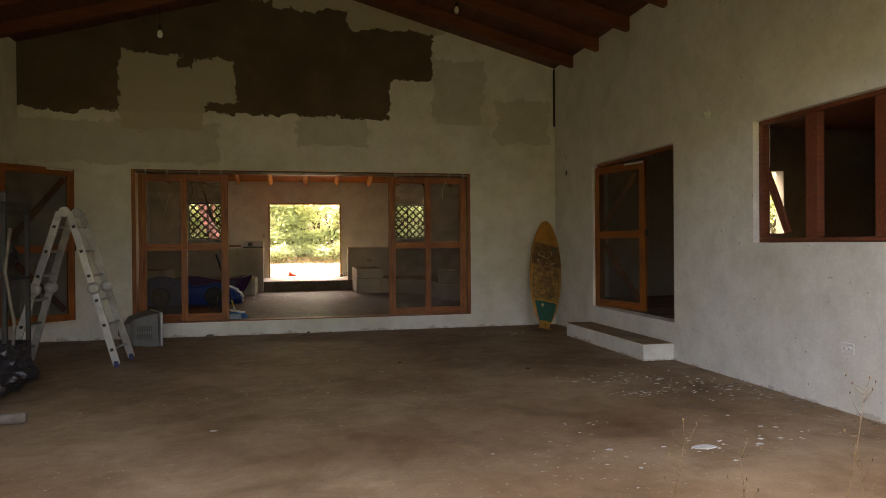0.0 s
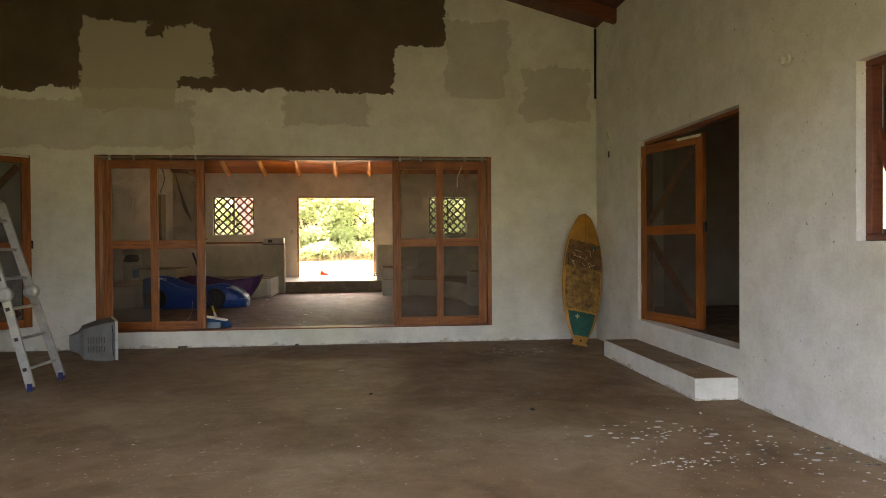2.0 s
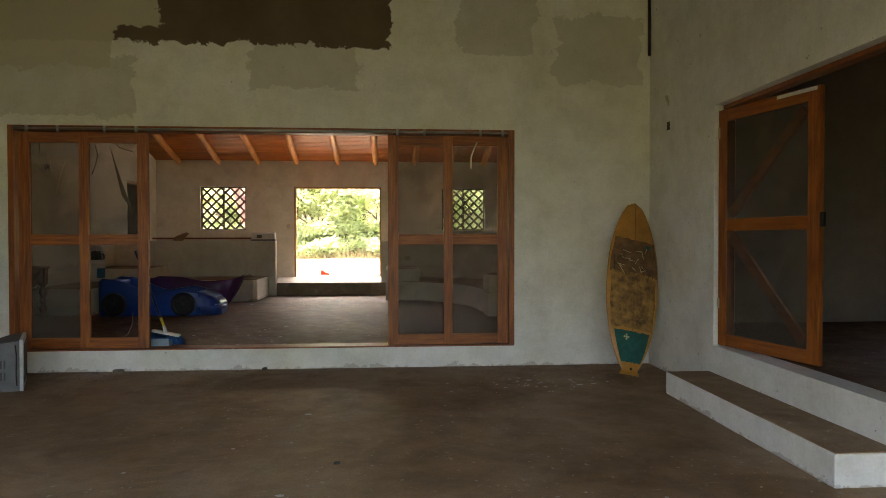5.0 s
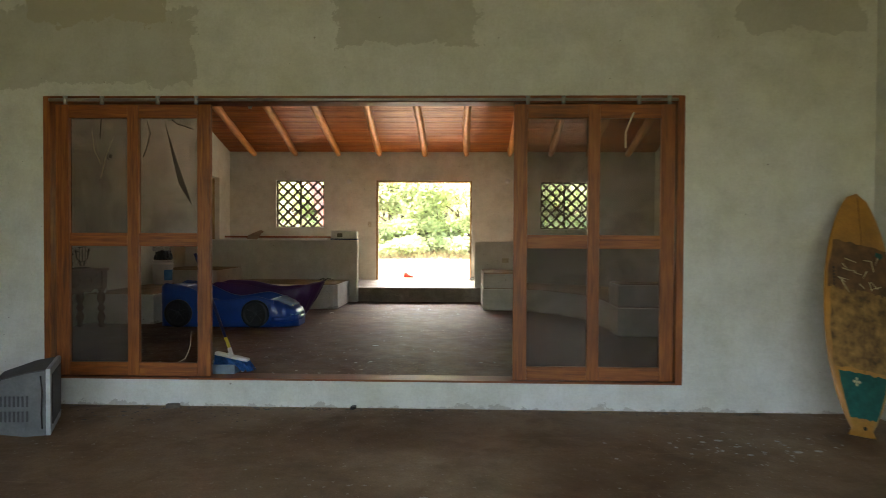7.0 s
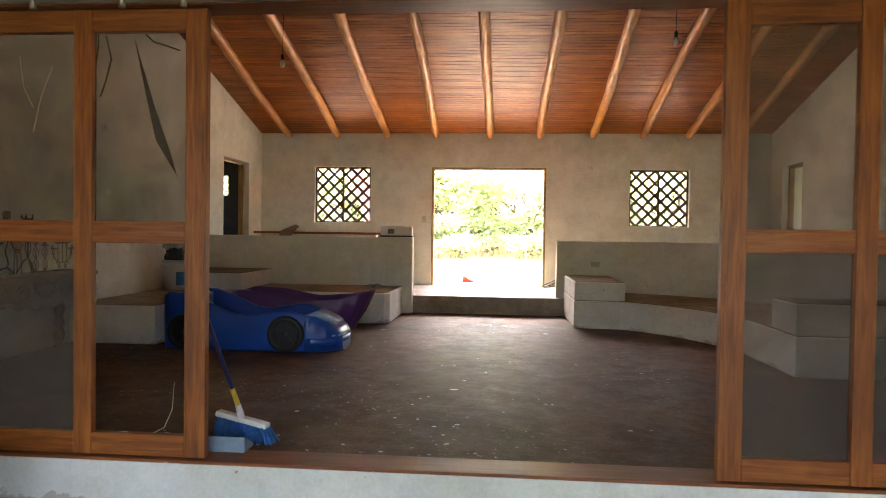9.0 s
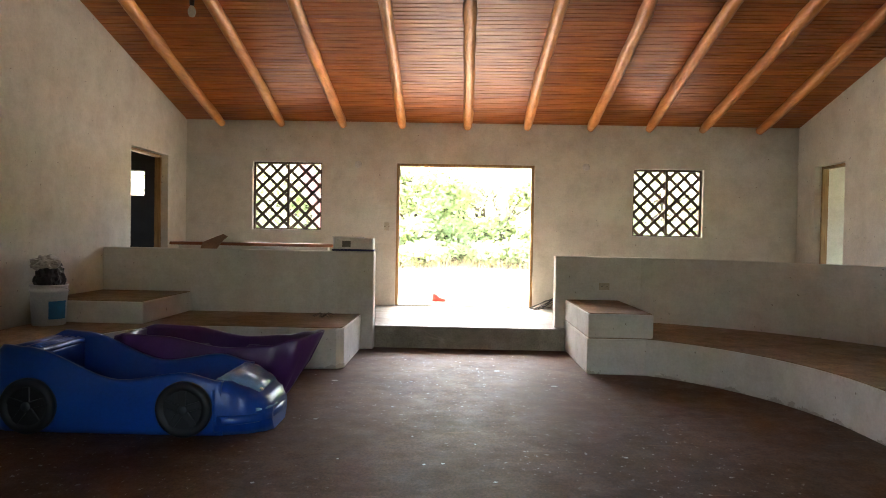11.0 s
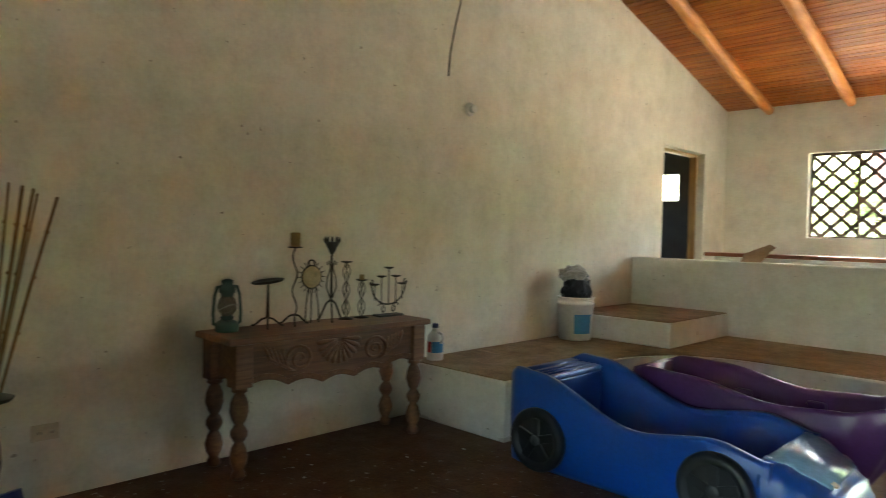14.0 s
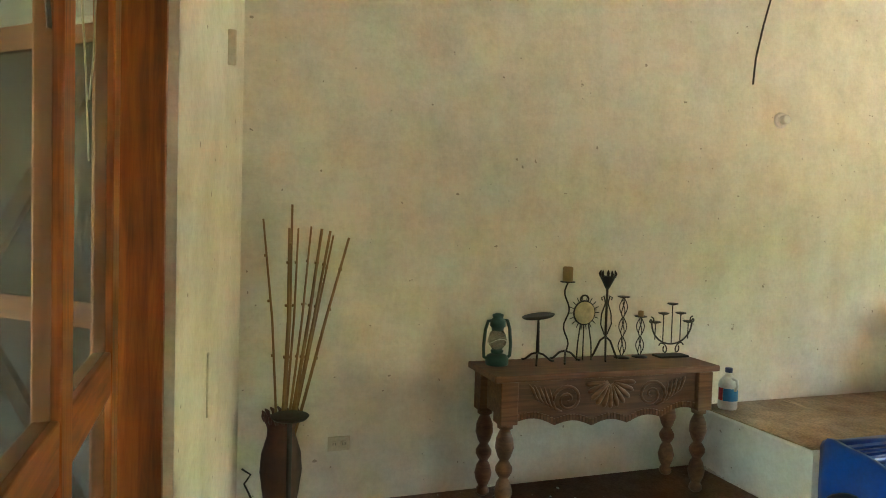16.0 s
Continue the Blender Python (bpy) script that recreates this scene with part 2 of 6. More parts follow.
M_TABLE = timber("carved_table_wood", (0.115, 0.050, 0.022), (0.20, 0.092, 0.042), (0.29, 0.145, 0.068), 1, 0.5)
M_TABLEDARK = plain("dark_carving", (0.05, 0.024, 0.012), 0.6)
M_SOIL = concrete("dry_ground", (0.44, 0.39, 0.31), (0.58, 0.52, 0.43), 0.0, 0.9)
M_OLDWHITE = plain("yellowed_plastic", (0.58, 0.52, 0.38), 0.45)
M_TEAR = plain("dark_screen_edge", (0.05, 0.04, 0.03), 0.8)
M_WEEDY = concrete("weedy_ground", (0.06, 0.07, 0.022), (0.11, 0.11, 0.04), 0.0, 0.9)
M_LEAF = leafy("green_leaves", (0.34, 0.40, 0.20), (0.74, 0.80, 0.48))
M_BARK = plain("bark", (0.17, 0.14, 0.11), 0.9, 0, 0.4, 12, 0.6, 40)


# ---- building helpers ----
def part(name, bm, material, parent=None, label=""):
    me = bpy.data.meshes.new(name)
    bm.normal_update()
    bm.to_mesh(me)
    bm.free()
    me.materials.append(material)
    ob = new(name, me)
    if parent is not None:
        ob.parent = parent
    return tagged(ob, label)


def base(name, m, label, category, group="", kind=""):
    ob = new(name)
    ob.empty_display_size = 0.1
    ob.matrix_world = m
    return tagged(ob, label, category, group, kind)


def box(x0, x1, y0, y1, z0, z1, bev=0.0, bm=None):
    bm = bm or bmesh.new()
    r = bmesh.ops.create_cube(bm, size=1)
    bmesh.ops.transform(bm, matrix=Matrix.Translation(((x0 + x1) / 2, (y0 + y1) / 2, (z0 + z1) / 2)) @ Matrix.Diagonal((x1 - x0, y1 - y0, z1 - z0, 1)), verts=r["verts"])
    if bev:
        es = list({e for v in r["verts"] for e in v.link_edges})
        bmesh.ops.bevel(bm, geom=es, offset=bev, segments=2, affect='EDGES', profile=0.5)
    return bm


def prism(outline, depth, bm=None, bev=0.0):
    """Outline in x, y raised from z 0 to depth."""
    bm = bm or bmesh.new()
    low = [bm.verts.new((x, y, 0)) for x, y in outline]
    high = [bm.verts.new((x, y, depth)) for x, y in outline]
    n = len(outline)
    faces = [bm.faces.new(low[::-1]), bm.faces.new(high)]
    for i in range(n):
        faces.append(bm.faces.new((low[i], low[(i + 1) % n], high[(i + 1) % n], high[i])))
    if bev:
        bmesh.ops.bevel(bm, geom=list({e for f in faces[:2] for e in f.edges}), offset=bev, segments=2, affect='EDGES', profile=0.5)
    return bm


def moved(bm, m):
    bmesh.ops.transform(bm, matrix=m, verts=bm.verts)
    return bm


def lathe(profile, n=20, bm=None, smooth=True):
    """Profile of (radius, z) turned round z."""
    bm = bm or bmesh.new()
    rings = []
    for r, z in profile:
        rings.append([bm.verts.new((r * math.cos(2 * math.pi * i / n), r * math.sin(2 * math.pi * i / n), z)) for i in range(n)])
    for a, b in zip(rings, rings[1:]):
        for i in range(n):
            f = bm.faces.new((a[i], a[(i + 1) % n], b[(i + 1) % n], b[i]))
            f.smooth = smooth
    for ring, flip in ((rings[0], True), (rings[-1], False)):
        bm.faces.new(ring[::-1] if flip else ring)
    return bm


def tube(points, radius, n=8, bm=None):
    """A round bar through points; radius: a number or one for each point."""
    bm = bm or bmesh.new()
    pts = [Vector(p) for p in points]
    rs = [radius] * len(pts) if isinstance(radius, (int, float)) else list(radius)
    rings = []
    up = Vector((0.12, 0.2, 1)).normalized()
    for i, p in enumerate(pts):
        d = (pts[min(i + 1, len(pts) - 1)] - pts[max(i - 1, 0)]).normalized()
        s = d.cross(up)
        if s.length < 0.05:
            s = d.cross(Vector((1, 0, 0)))
        s.normalize()
        w = d.cross(s)
        up = -w if w.dot(up) < 0 else w
        s = up.cross(d).normalized()
        rings.append([bm.verts.new(p + rs[i] * (math.cos(2 * math.pi * k / n) * s + math.sin(2 * math.pi * k / n) * up)) for k in range(n)])
    for a, b in zip(rings, rings[1:]):
        for k in range(n):
            bm.faces.new((a[k], a[(k + 1) % n], b[(k + 1) % n], b[k])).smooth = True
    bm.faces.new(rings[0][::-1])
    bm.faces.new(rings[-1])
    bmesh.ops.recalc_face_normals(bm, faces=bm.faces)
    return bm


def loft(rings_pts, smooth=True):
    """A closed skin through rings of points, with end caps."""
    bm = bmesh.new()
    rings = [[bm.verts.new(p) for p in ring] for ring in rings_pts]
    n = len(rings[0])
    for a, b_ in zip(rings, rings[1:]):
        for i in range(n):
            bm.faces.new((a[i], a[(i + 1) % n], b_[(i + 1) % n], b_[i])).smooth = smooth
    bm.faces.new(rings[0])
    bm.faces.new(rings[-1][::-1])
    bmesh.ops.recalc_face_normals(bm, faces=bm.faces)
    return bm


def wall(name, axis, at, thick, a0, a1, z0, z1, holes, material, label):
    """An upright wall from a0 to a1 with rectangular openings (a, b, low, high) through it. axis: the one it runs along; z1: a number or a function of place."""
    top = z1 if callable(z1) else (lambda a: z1)
    cuts = sorted({a0, a1, *[q for h in holes for q in h[:2]], *([(a0 + a1) / 2] if callable(z1) else [])})
    bm = bmesh.new()
    for a, b in zip(cuts, cuts[1:]):
        spans = [(z0, None)]
        for ha, hb, lo, hi in holes:
            if ha <= a + 1e-6 and hb >= b - 1e-6:
                spans = [(z0, lo), (hi, None)] if lo > z0 + 1e-6 else [(hi, None)]
        for lo, hi in spans:
            za, zb = (top(a), top(b)) if hi is None else (hi, hi)
            vs = []
            for w in (at, at + thick):
                for q, z in ((a, lo), (b, lo), (b, zb), (a, za)):
                    vs.append(bm.verts.new((q, w, z) if axis == "x" else (w, q, z)))
            for f in ((0, 1, 2, 3), (7, 6, 5, 4), (0, 4, 5, 1), (1, 5, 6, 2), (2, 6, 7, 3), (3, 7, 4, 0)):
                bm.faces.new([vs[i] for i in f])
    bmesh.ops.remove_doubles(bm, verts=bm.verts, dist=1e-5)
    seen = {}
    for f in list(bm.faces):
        key = tuple(round(c, 4) for c in f.calc_center_median())
        seen.setdefault(key, []).append(f)
    bmesh.ops.delete(bm, geom=[f for fs in seen.values() if len(fs) > 1 for f in fs], context='FACES')
    bmesh.ops.recalc_face_normals(bm, faces=bm.faces)
    return tagged(part(name, bm, material), label, "wall", kind="structure")


# ---- plan ----
OPEN_W, OPEN_T, SILL = 4.975, 2.42, 0.205
PX0, PX1 = -1.45, 6.40
RX0, RX1, BACK = -1.47, 7.13, 8.39
FLOOR, PLAT = 0.21, 0.45
RIDGE_X, RIDGE_Z, SLOPE = 2.47, 5.22, 0.275
ROOF_Y = -7.5


def porch_roof(x):
    return RIDGE_Z - SLOPE * abs(x - RIDGE_X)


def room_roof(y):
    return 3.04 + 0.27 * (BACK - y)


# ---- structure ----
wall("wall_middle", "x", 0.0, 0.19, PX0 - 0.2, RX1 + 0.2, -0.1, 5.6, [(0, OPEN_W, SILL, OPEN_T)], M_PORCH_MID, "white porch wall with bare brown plaster above a wide opening")
wall("wall_porch_right", "y", PX1, 0.18, -7.4, 0.0, -0.1, 4.3, [(-3.51, -1.41, 0.415, 2.415), (-7.0, -4.84, 1.30, 2.41)], M_PORCH, "white limewashed porch wall with doorway and window opening")
wall("wall_porch_left", "y", PX0 - 0.18, 0.18, -7.4, 0.0, -0.1, 4.3, [(-2.7, -0.72, 0.415, 2.415)], M_PORCH, "white limewashed porch wall with a doorway")
wall("wall_room_left", "y", RX0 - 0.18, 0.18, 0.19, BACK, -0.1, room_roof, [(6.78, 7.80, PLAT, 2.46)], M_ROOM, "cream plastered room wall with a doorway")
wall("wall_room_right", "y", RX1, 0.18, 0.19, BACK, -0.1, room_roof, [(7.25, 7.95, PLAT, 2.46)], M_ROOM, "cream plastered room wall with a doorway")
wall("wall_back", "x", BACK, 0.18, RX0 - 0.18, RX1 + 0.18, -0.1, 3.3, [(-0.52, 0.466, 1.495, 2.465), (1.525, 3.47, PLAT, 2.467), (4.85, 5.825, 1.485, 2.44)], M_ROOM, "cream plastered back wall with doorway and two lattice windows")
bm = prism([(-1.468, 0.192), (-0.002, 0.192), (-1.468, 0.41)], 4.9)
tagged(part("wall_splay", moved(bm, pose(0, 0, FLOOR)), M_ROOM), "cream plastered splayed wall beside the opening", "wall", kind="structure")
tagged(part("floor_porch", box(PX0 - 0.1, PX1 + 0.1, -7.6, 0.0, -0.2, 0.0), M_PFLOOR), "brown stained concrete porch floor with white paint flecks", "floor", kind="structure")
tagged(part("floor_room", box(RX0, RX1, 0.191, 6.3, 0.0, FLOOR), M_RFLOOR), "brown worn concrete room floor", "floor", kind="structure")
tagged(part("floor_platform", box(RX0, RX1, 6.3, BACK + 1.1, 0.0, PLAT), M_PLAT), "pale concrete raised platform floor with a step", "floor", kind="structure")

# ceiling of the room: narrow boards laid across the rafters
bm = bmesh.new()
y, k = BACK - 0.002, 0
while y > 0.2:
    w = 0.068
    z0, z1 = room_roof(y), room_roof(y - w + 0.011)
    vs = [bm.verts.new(p) for p in ((RX0, y, z0), (RX1, y, z0), (RX1, y - w + 0.011, z1), (RX0, y - w + 0.011, z1))]
    us = [bm.verts.new(v.co + Vector((0, 0, 0.02))) for v in vs]
    for a, b_ in ((0, 1), (1, 2), (2, 3), (3, 0)):
        bm.faces.new((vs[a], vs[b_], us[b_], us[a]))
    bm.faces.new(vs[::-1])
    y -= w
tagged(part("ceiling_room", bm, M_CEIL), "varnished orange-brown narrow wooden ceiling boards", "ceiling", kind="structure")
bm = bmesh.new()
for y0, y1 in ((0.0, BACK + 0.9),):
    vs = [bm.verts.new(p) for p in ((RX0 - 0.6, y0, room_roof(y0) + 0.022), (RX1 + 0.6, y0, room_roof(y0) + 0.022), (RX1 + 0.6, y1, room_roof(y1) + 0.022), (RX0 - 0.6, y1, room_roof(y1) + 0.022))]
    us = [bm.verts.new(v.co + Vector((0, 0, 0.1))) for v in vs]
    bm.faces.new(vs)
    bm.faces.new(us[::-1])
    for a in range(4):
        bm.faces.new((vs[a], us[a], us[(a + 1) % 4], vs[(a + 1) % 4]))
tagged(part("roof_room", bm, M_DARK), "dark roof deck above the room ceiling", "roof", kind="structure")


def pole_rafter(x):
    rnd = random.Random(int(x * 1000) + 5000)
    pts, rs = [], []
    for i in range(41):
        q = i / 40
        y = BACK - 0.02 - q * (BACK - 0.25)
        pts.append((x + 0.018 * math.sin(q * 9 + x * 3) + rnd.uniform(-0.004, 0.004), y, room_roof(y) - 0.055))
        rs.append(0.062 + 0.016 * q + (rnd.uniform(0.007, 0.015) if rnd.random() < 0.16 else rnd.uniform(-0.002, 0.002)))
    rs[0] *= 0.8
    return tagged(part("rafter", tube(pts, rs, 12), M_POLE), "round varnished pole rafter with knots under the ceiling", "rafter", "pole rafters of the room ceiling")


for x in (-0.956, -0.108, 0.747, 1.614, 2.495, 3.36, 4.224, 5.037, 5.805, 6.565):
    pole_rafter(x)

# porch roof
for side, sx in (("left", -1), ("right", 1)):
    bm = bmesh.new()
    xe = RIDGE_X + sx * 4.35
    n = 26
    for i in range(n):
        xa, xb = RIDGE_X + (xe - RIDGE_X) * i / n, RIDGE_X + (xe - RIDGE_X) * (i + 0.96) / n
        vs = [bm.verts.new((q, yy, porch_roof(q) + dz)) for dz in (0, 0.03) for q, yy in ((xa, ROOF_Y), (xb, ROOF_Y), (xb, 0), (xa, 0))]
        for f in ((0, 1, 2, 3), (7, 6, 5, 4), (0, 4, 5, 1), (1, 5, 6, 2), (2, 6, 7, 3), (3, 7, 4, 0)):
            bm.faces.new([vs[j] for j in f])
    bmesh.ops.recalc_face_normals(bm, faces=bm.faces)
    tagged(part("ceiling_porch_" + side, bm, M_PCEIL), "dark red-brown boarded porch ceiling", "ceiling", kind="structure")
    bm = bmesh.new()
    vs = [bm.verts.new((q, yy, porch_roof(q) + dz)) for dz in (0.034, 0.12) for q, yy in ((RIDGE_X, ROOF_Y - 0.05), (xe, ROOF_Y - 0.05), (xe, 0), (RIDGE_X, 0))]
    for f in ((0, 1, 2, 3), (7, 6, 5, 4), (0, 4, 5, 1), (1, 5, 6, 2), (2, 6, 7, 3), (3, 7, 4, 0)):
        bm.faces.new([vs[j] for j in f])
    bmesh.ops.recalc_face_normals(bm, faces=bm.faces)
    tagged(part("roof_porch_" + side, bm, M_DARK), "dark porch roof deck above the boards", "roof", kind="structure")
    for j in range(9):
        yy = -0.72 - 0.88 * j
        bm = bmesh.new()
        vs = [bm.verts.new((q, yy + dy, porch_roof(q) - dz)) for q in (RIDGE_X + sx * 0.03, RIDGE_X + sx * 4.05) for dy, dz in ((-0.05, 0.004), (0.05, 0.004), (0.05, 0.17), (-0.05, 0.17))]
        for f in ((3, 2, 1, 0), (4, 5, 6, 7), (0, 1, 5, 4), (1, 2, 6, 5), (2, 3, 7, 6), (3, 0, 4, 7)):
            bm.faces.new([vs[i] for i in f])
        bmesh.ops.recalc_face_normals(bm, faces=bm.faces)
        bmesh.ops.bevel(bm, geom=bm.edges[:], offset=0.008, segments=2, affect='EDGES')
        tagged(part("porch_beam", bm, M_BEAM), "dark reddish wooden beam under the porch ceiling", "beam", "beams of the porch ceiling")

# added out of view: keeps sky light off the upper porch walls
wall("wall_unseen_gable", "x", -7.6, 0.18, PX0 - 0.18, PX1 + 0.18, 2.95, porch_roof, [], M_PORCH, "white limewashed gable added out of view to cut light above the porch front")

# side rooms behind the doorways, most with shade put into the wall colour
def side_room(name, x0, x1, y0, y1, z0, z1, window=None):
    """A closed neighbouring room: floor, ceiling and three outer walls."""
    bm = box(x0, x1, y0, y1, z0 - 0.1, z0)
    tagged(part("floor_" + name, bm, M_RFLOOR), "brown concrete floor of a neighbouring room", "floor", kind="structure")
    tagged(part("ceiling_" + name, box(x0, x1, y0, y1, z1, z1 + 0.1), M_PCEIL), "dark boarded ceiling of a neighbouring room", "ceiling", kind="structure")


side_room("right", PX1 + 0.18, PX1 + 6.6, -7.4, 0.0, 0.415, 3.3)
wall("wall_right_far", "y", PX1 + 6.6, 0.15, -7.4, 0.0, 0.3, 3.4, [], M_SHADE_PLASTER, "plastered wall of the neighbouring room with a window, coloured darker as shade")
wall("wall_right_end", "x", -7.55, 0.15, PX1 + 0.18, PX1 + 6.75, 0.3, 3.4, [], M_SHADE_PLASTER, "plastered end wall of the neighbouring room, coloured darker as shade")
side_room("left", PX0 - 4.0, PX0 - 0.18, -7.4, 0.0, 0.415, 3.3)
wall("wall_left_far", "y", PX0 - 4.15, 0.15, -7.4, 0.0, 0.3, 3.4, [], M_SHADE_PLASTER, "plastered wall of the neighbouring room, coloured darker as shade")
wall("wall_left_end", "x", -7.55, 0.15, PX0 - 4.15, PX0 - 0.18, 0.3, 3.4, [], M_SHADE_PLASTER, "plastered end wall of the neighbouring room, coloured darker as shade")
wall("wall_left_back", "x", 0.0, 0.15, PX0 - 4.15, PX0 - 0.21, 0.3, 3.4, [], M_SHADE_PLASTER, "plastered back wall of the neighbouring room, coloured darker as shade")
side_room("bath", RX0 - 3.2, RX0 - 0.18, 5.0, BACK, PLAT, 2.9)
# the small room's darkness is put into its near-black wall colour
wall("wall_bath_far", "y", RX0 - 3.35, 0.15, 5.0, BACK, 0.3, 3.0, [(7.0, 8.2, 1.98, 2.42)], M_DARK, "wall of a small room with a high window, coloured black as shade")
wall("wall_bath_front", "x", 4.85, 0.15, RX0 - 3.35, RX0 - 0.18, 0.3, 3.0, [], M_DARK, "wall of a small room, coloured black as shade")
wall("wall_bath_back", "x", BACK, 0.15, RX0 - 3.35, RX0 - 0.2, 0.3, 3.0, [(RX0 - 2.0, RX0 - 0.6, 1.95, 2.3)], M_DARK, "wall of a small room with a high window, coloured black as shade")
side_room("right_back", RX1 + 0.18, RX1 + 2.5, 6.0, BACK, PLAT, 2.9)
# the opening in this wall is added, unseen, to let daylight in
wall("wall_right_back_far", "y", RX1 + 2.5, 0.15, 6.0, BACK, 0.3, 3.0, [(6.3, 8.1, 1.0, 2.5)], M_ROOM, "dim plastered wall beyond the doorway")
wall("wall_right_back_front", "x", 5.85, 0.15, RX1 + 0.18, RX1 + 2.65, 0.3, 3.0, [], M_ROOM, "dim plastered wall beyond the doorway")
wall("wall_right_back_back", "x", BACK, 0.15, RX1 + 0.2, RX1 + 2.65, 0.3, 3.0, [], M_ROOM, "dim plastered wall beyond the doorway")

wall("wall_right_back", "x", 0.0, 0.19, RX1 + 0.2, PX1 + 6.75, 0.3, 3.4, [(9.85, 10.66, 1.45, 2.54)], M_SHADE_PLASTER, "plastered back wall of the neighbouring room, coloured darker as shade")

# ground
tagged(part("ground", moved(prism([(-400, -400), (400, -400), (400, 400), (-400, 400)], 0.4), pose(0, 0, -0.55)), M_WEEDY), "weedy dry grass ground round the house", "ground", kind="structure")


def yard_z(y):
    return 0.40 + 0.045 * (y - BACK - 1.1)


bm = bmesh.new()
rnd = random.Random(3)
cols, lines = 40, 40
grid = [[bm.verts.new((-30 + 64 * i / cols, BACK + 0.185 + 52 * (j / lines) ** 1.6, yard_z(BACK + 0.185 + 52 * (j / lines) ** 1.6) + (0.03 * noise.noise(Vector((i * 0.9, j * 0.7, 0))) - 0.02 if j else -0.02))) for i in range(cols + 1)] for j in range(lines + 1)]
for a, b_ in zip(grid, grid[1:]):
    for i in range(cols):
        bm.faces.new((a[i], a[i + 1], b_[i + 1], b_[i])).smooth = True
tagged(part("ground_yard", bm, M_SOIL), "dry sandy yard behind the house", "ground", kind="structure")

# ---- the wide opening ----
for b_ in ((-0.0, 0.055, 0.0, 0.17, SILL + 0.014, OPEN_T), (OPEN_W - 0.055, OPEN_W, 0.0, 0.17, SILL + 0.014, OPEN_T)):
    tagged(part("trim_opening_side", moved(box(*b_, 0.004), pose(0, -0.006, 0)), M_DOORWOOD), "brown wooden side post of the wide opening", "frame", kind="structure")
bm = bmesh.new()
box(0.056, OPEN_W - 0.056, 0.0, 0.17, OPEN_T - 0.05, OPEN_T, 0.004, bm)
box(0.002, OPEN_W - 0.002, 0.002, 0.2, SILL + 0.001, FLOOR + 0.012, 0.003, bm)
tagged(part("trim_opening", moved(bm, pose(0, -0.006, 0)), M_FRAME), "dark reddish wooden frame round the wide opening", "frame", kind="structure")


def sliding_panel(x0, missing=(), label=""):
    """A two-by-two screened sliding panel."""
    w, st = 1.23, 0.105
    p = base("sliding_screen_door", pose(x0, 0.04, FLOOR + 0.018), label, "screen door", "screen doors of the wide opening")
    h = 2.13
    for i, x in enumerate((0, (w - 0.09) / 2, w - st)):
        part("stile", box(x, x + (0.09 if i == 1 else st), -0.022, 0.022, 0, h, 0.004), M_DOORWOOD, p)
    xa, xb, xc, xd = st, (w - 0.09) / 2, (w + 0.09) / 2, w - st
    for a, b_ in ((xa, xb), (xc, xd)):
        for z0, z1 in ((0, 0.105), (1.02, 1.125), (h - 0.105, h)):
            part("rail", box(a + 0.001, b_ - 0.001, -0.02, 0.02, z0, z1, 0.004), M_DOORWOOD_X, p)
    for i, (a, b_) in enumerate(((xa, xb), (xc, xd))):
        for j, (z0, z1) in enumerate(((0.105, 1.02), (1.125, h - 0.105))):
            if (i, j) in missing:
                continue
            part("screen", box(a - 0.004, b_ + 0.004, 0.006, 0.008, z0 - 0.004, z1 + 0.004), M_SCREEN, p, "brown translucent insect screen")
    return p


sliding_panel(0.085, {(1, 0)}, "brown wooden sliding screen door with a torn lower pane")
sliding_panel(3.68, (), "brown wooden sliding screen door with dusty brown screens")
tear = base("torn_screen", pose(0, 0.047, 0), "torn loose edges of insect screen hanging in the panel", "torn screen")
bm = prism([(0.945, 2.22), (1.0, 1.968), (1.053, 1.739), (1.158, 1.572), (1.118, 1.70), (1.049, 1.89)], 0.003)
part("fold", moved(bm, Matrix(((1, 0, 0, 0), (0, 0, -1, 0), (0, 1, 0, 0), (0, 0, 0, 1)))), M_TEAR, tear, "dark folded edge of torn screen")
for pts in ([(1.0, 2.245), (1.04, 2.21), (1.09, 2.196), (1.17, 2.168)], [(0.80, 2.24), (0.827, 2.13), (0.80, 2.03), (0.771, 1.95)]):
    part("seam", tube([(x, 0, z) for x, z in pts], 0.004, 5), M_TEAR, tear)
for pts in ([(0.36, 2.15), (0.38, 2.0), (0.43, 1.9)], [(0.53, 2.10), (0.47, 1.95), (0.43, 1.78)], [(0.82, 0.325), (0.90, 0.335), (0.97, 0.322)], [(1.02, 0.32), (1.10, 0.36), (1.14, 0.45), (1.15, 0.58)]):
    part("thread", tube([(x, 0, z) for x, z in pts], 0.002, 5), M_OLDWHITE, tear, "pale loose screen threads")
scrap = base("tape_scrap", pose(4.52, -0.002, 2.02), "pale strip of tape hanging from the rail", "tape")
part("strip", loft([[(x, -0.002, z), (x + 0.014, -0.002, z), (x + 0.014, 0.0, z), (x, 0.0, z)] for x, z in ((0.0, 0.0), (0.0, 0.12), (0.03, 0.2), (0.06, 0.27))], False), M_OLDWHITE, scrap)
rail = base("sliding_rail", pose(0, 0, 0), "grey metal pipe rail with rollers above the opening", "rail")
part("pipe", tube([(0.06, -0.022, 2.385), (OPEN_W - 0.06, -0.022, 2.385)], 0.013), M_RAIL, rail)
for x in (0.19, 0.48, 0.92, 1.22, 3.78, 4.05, 4.62, 4.85):
    part("roller", tube([(x, -0.024, 2.35), (x, -0.024, 2.412)], 0.016, 10), M_RAIL, rail, "white metal roller bracket")

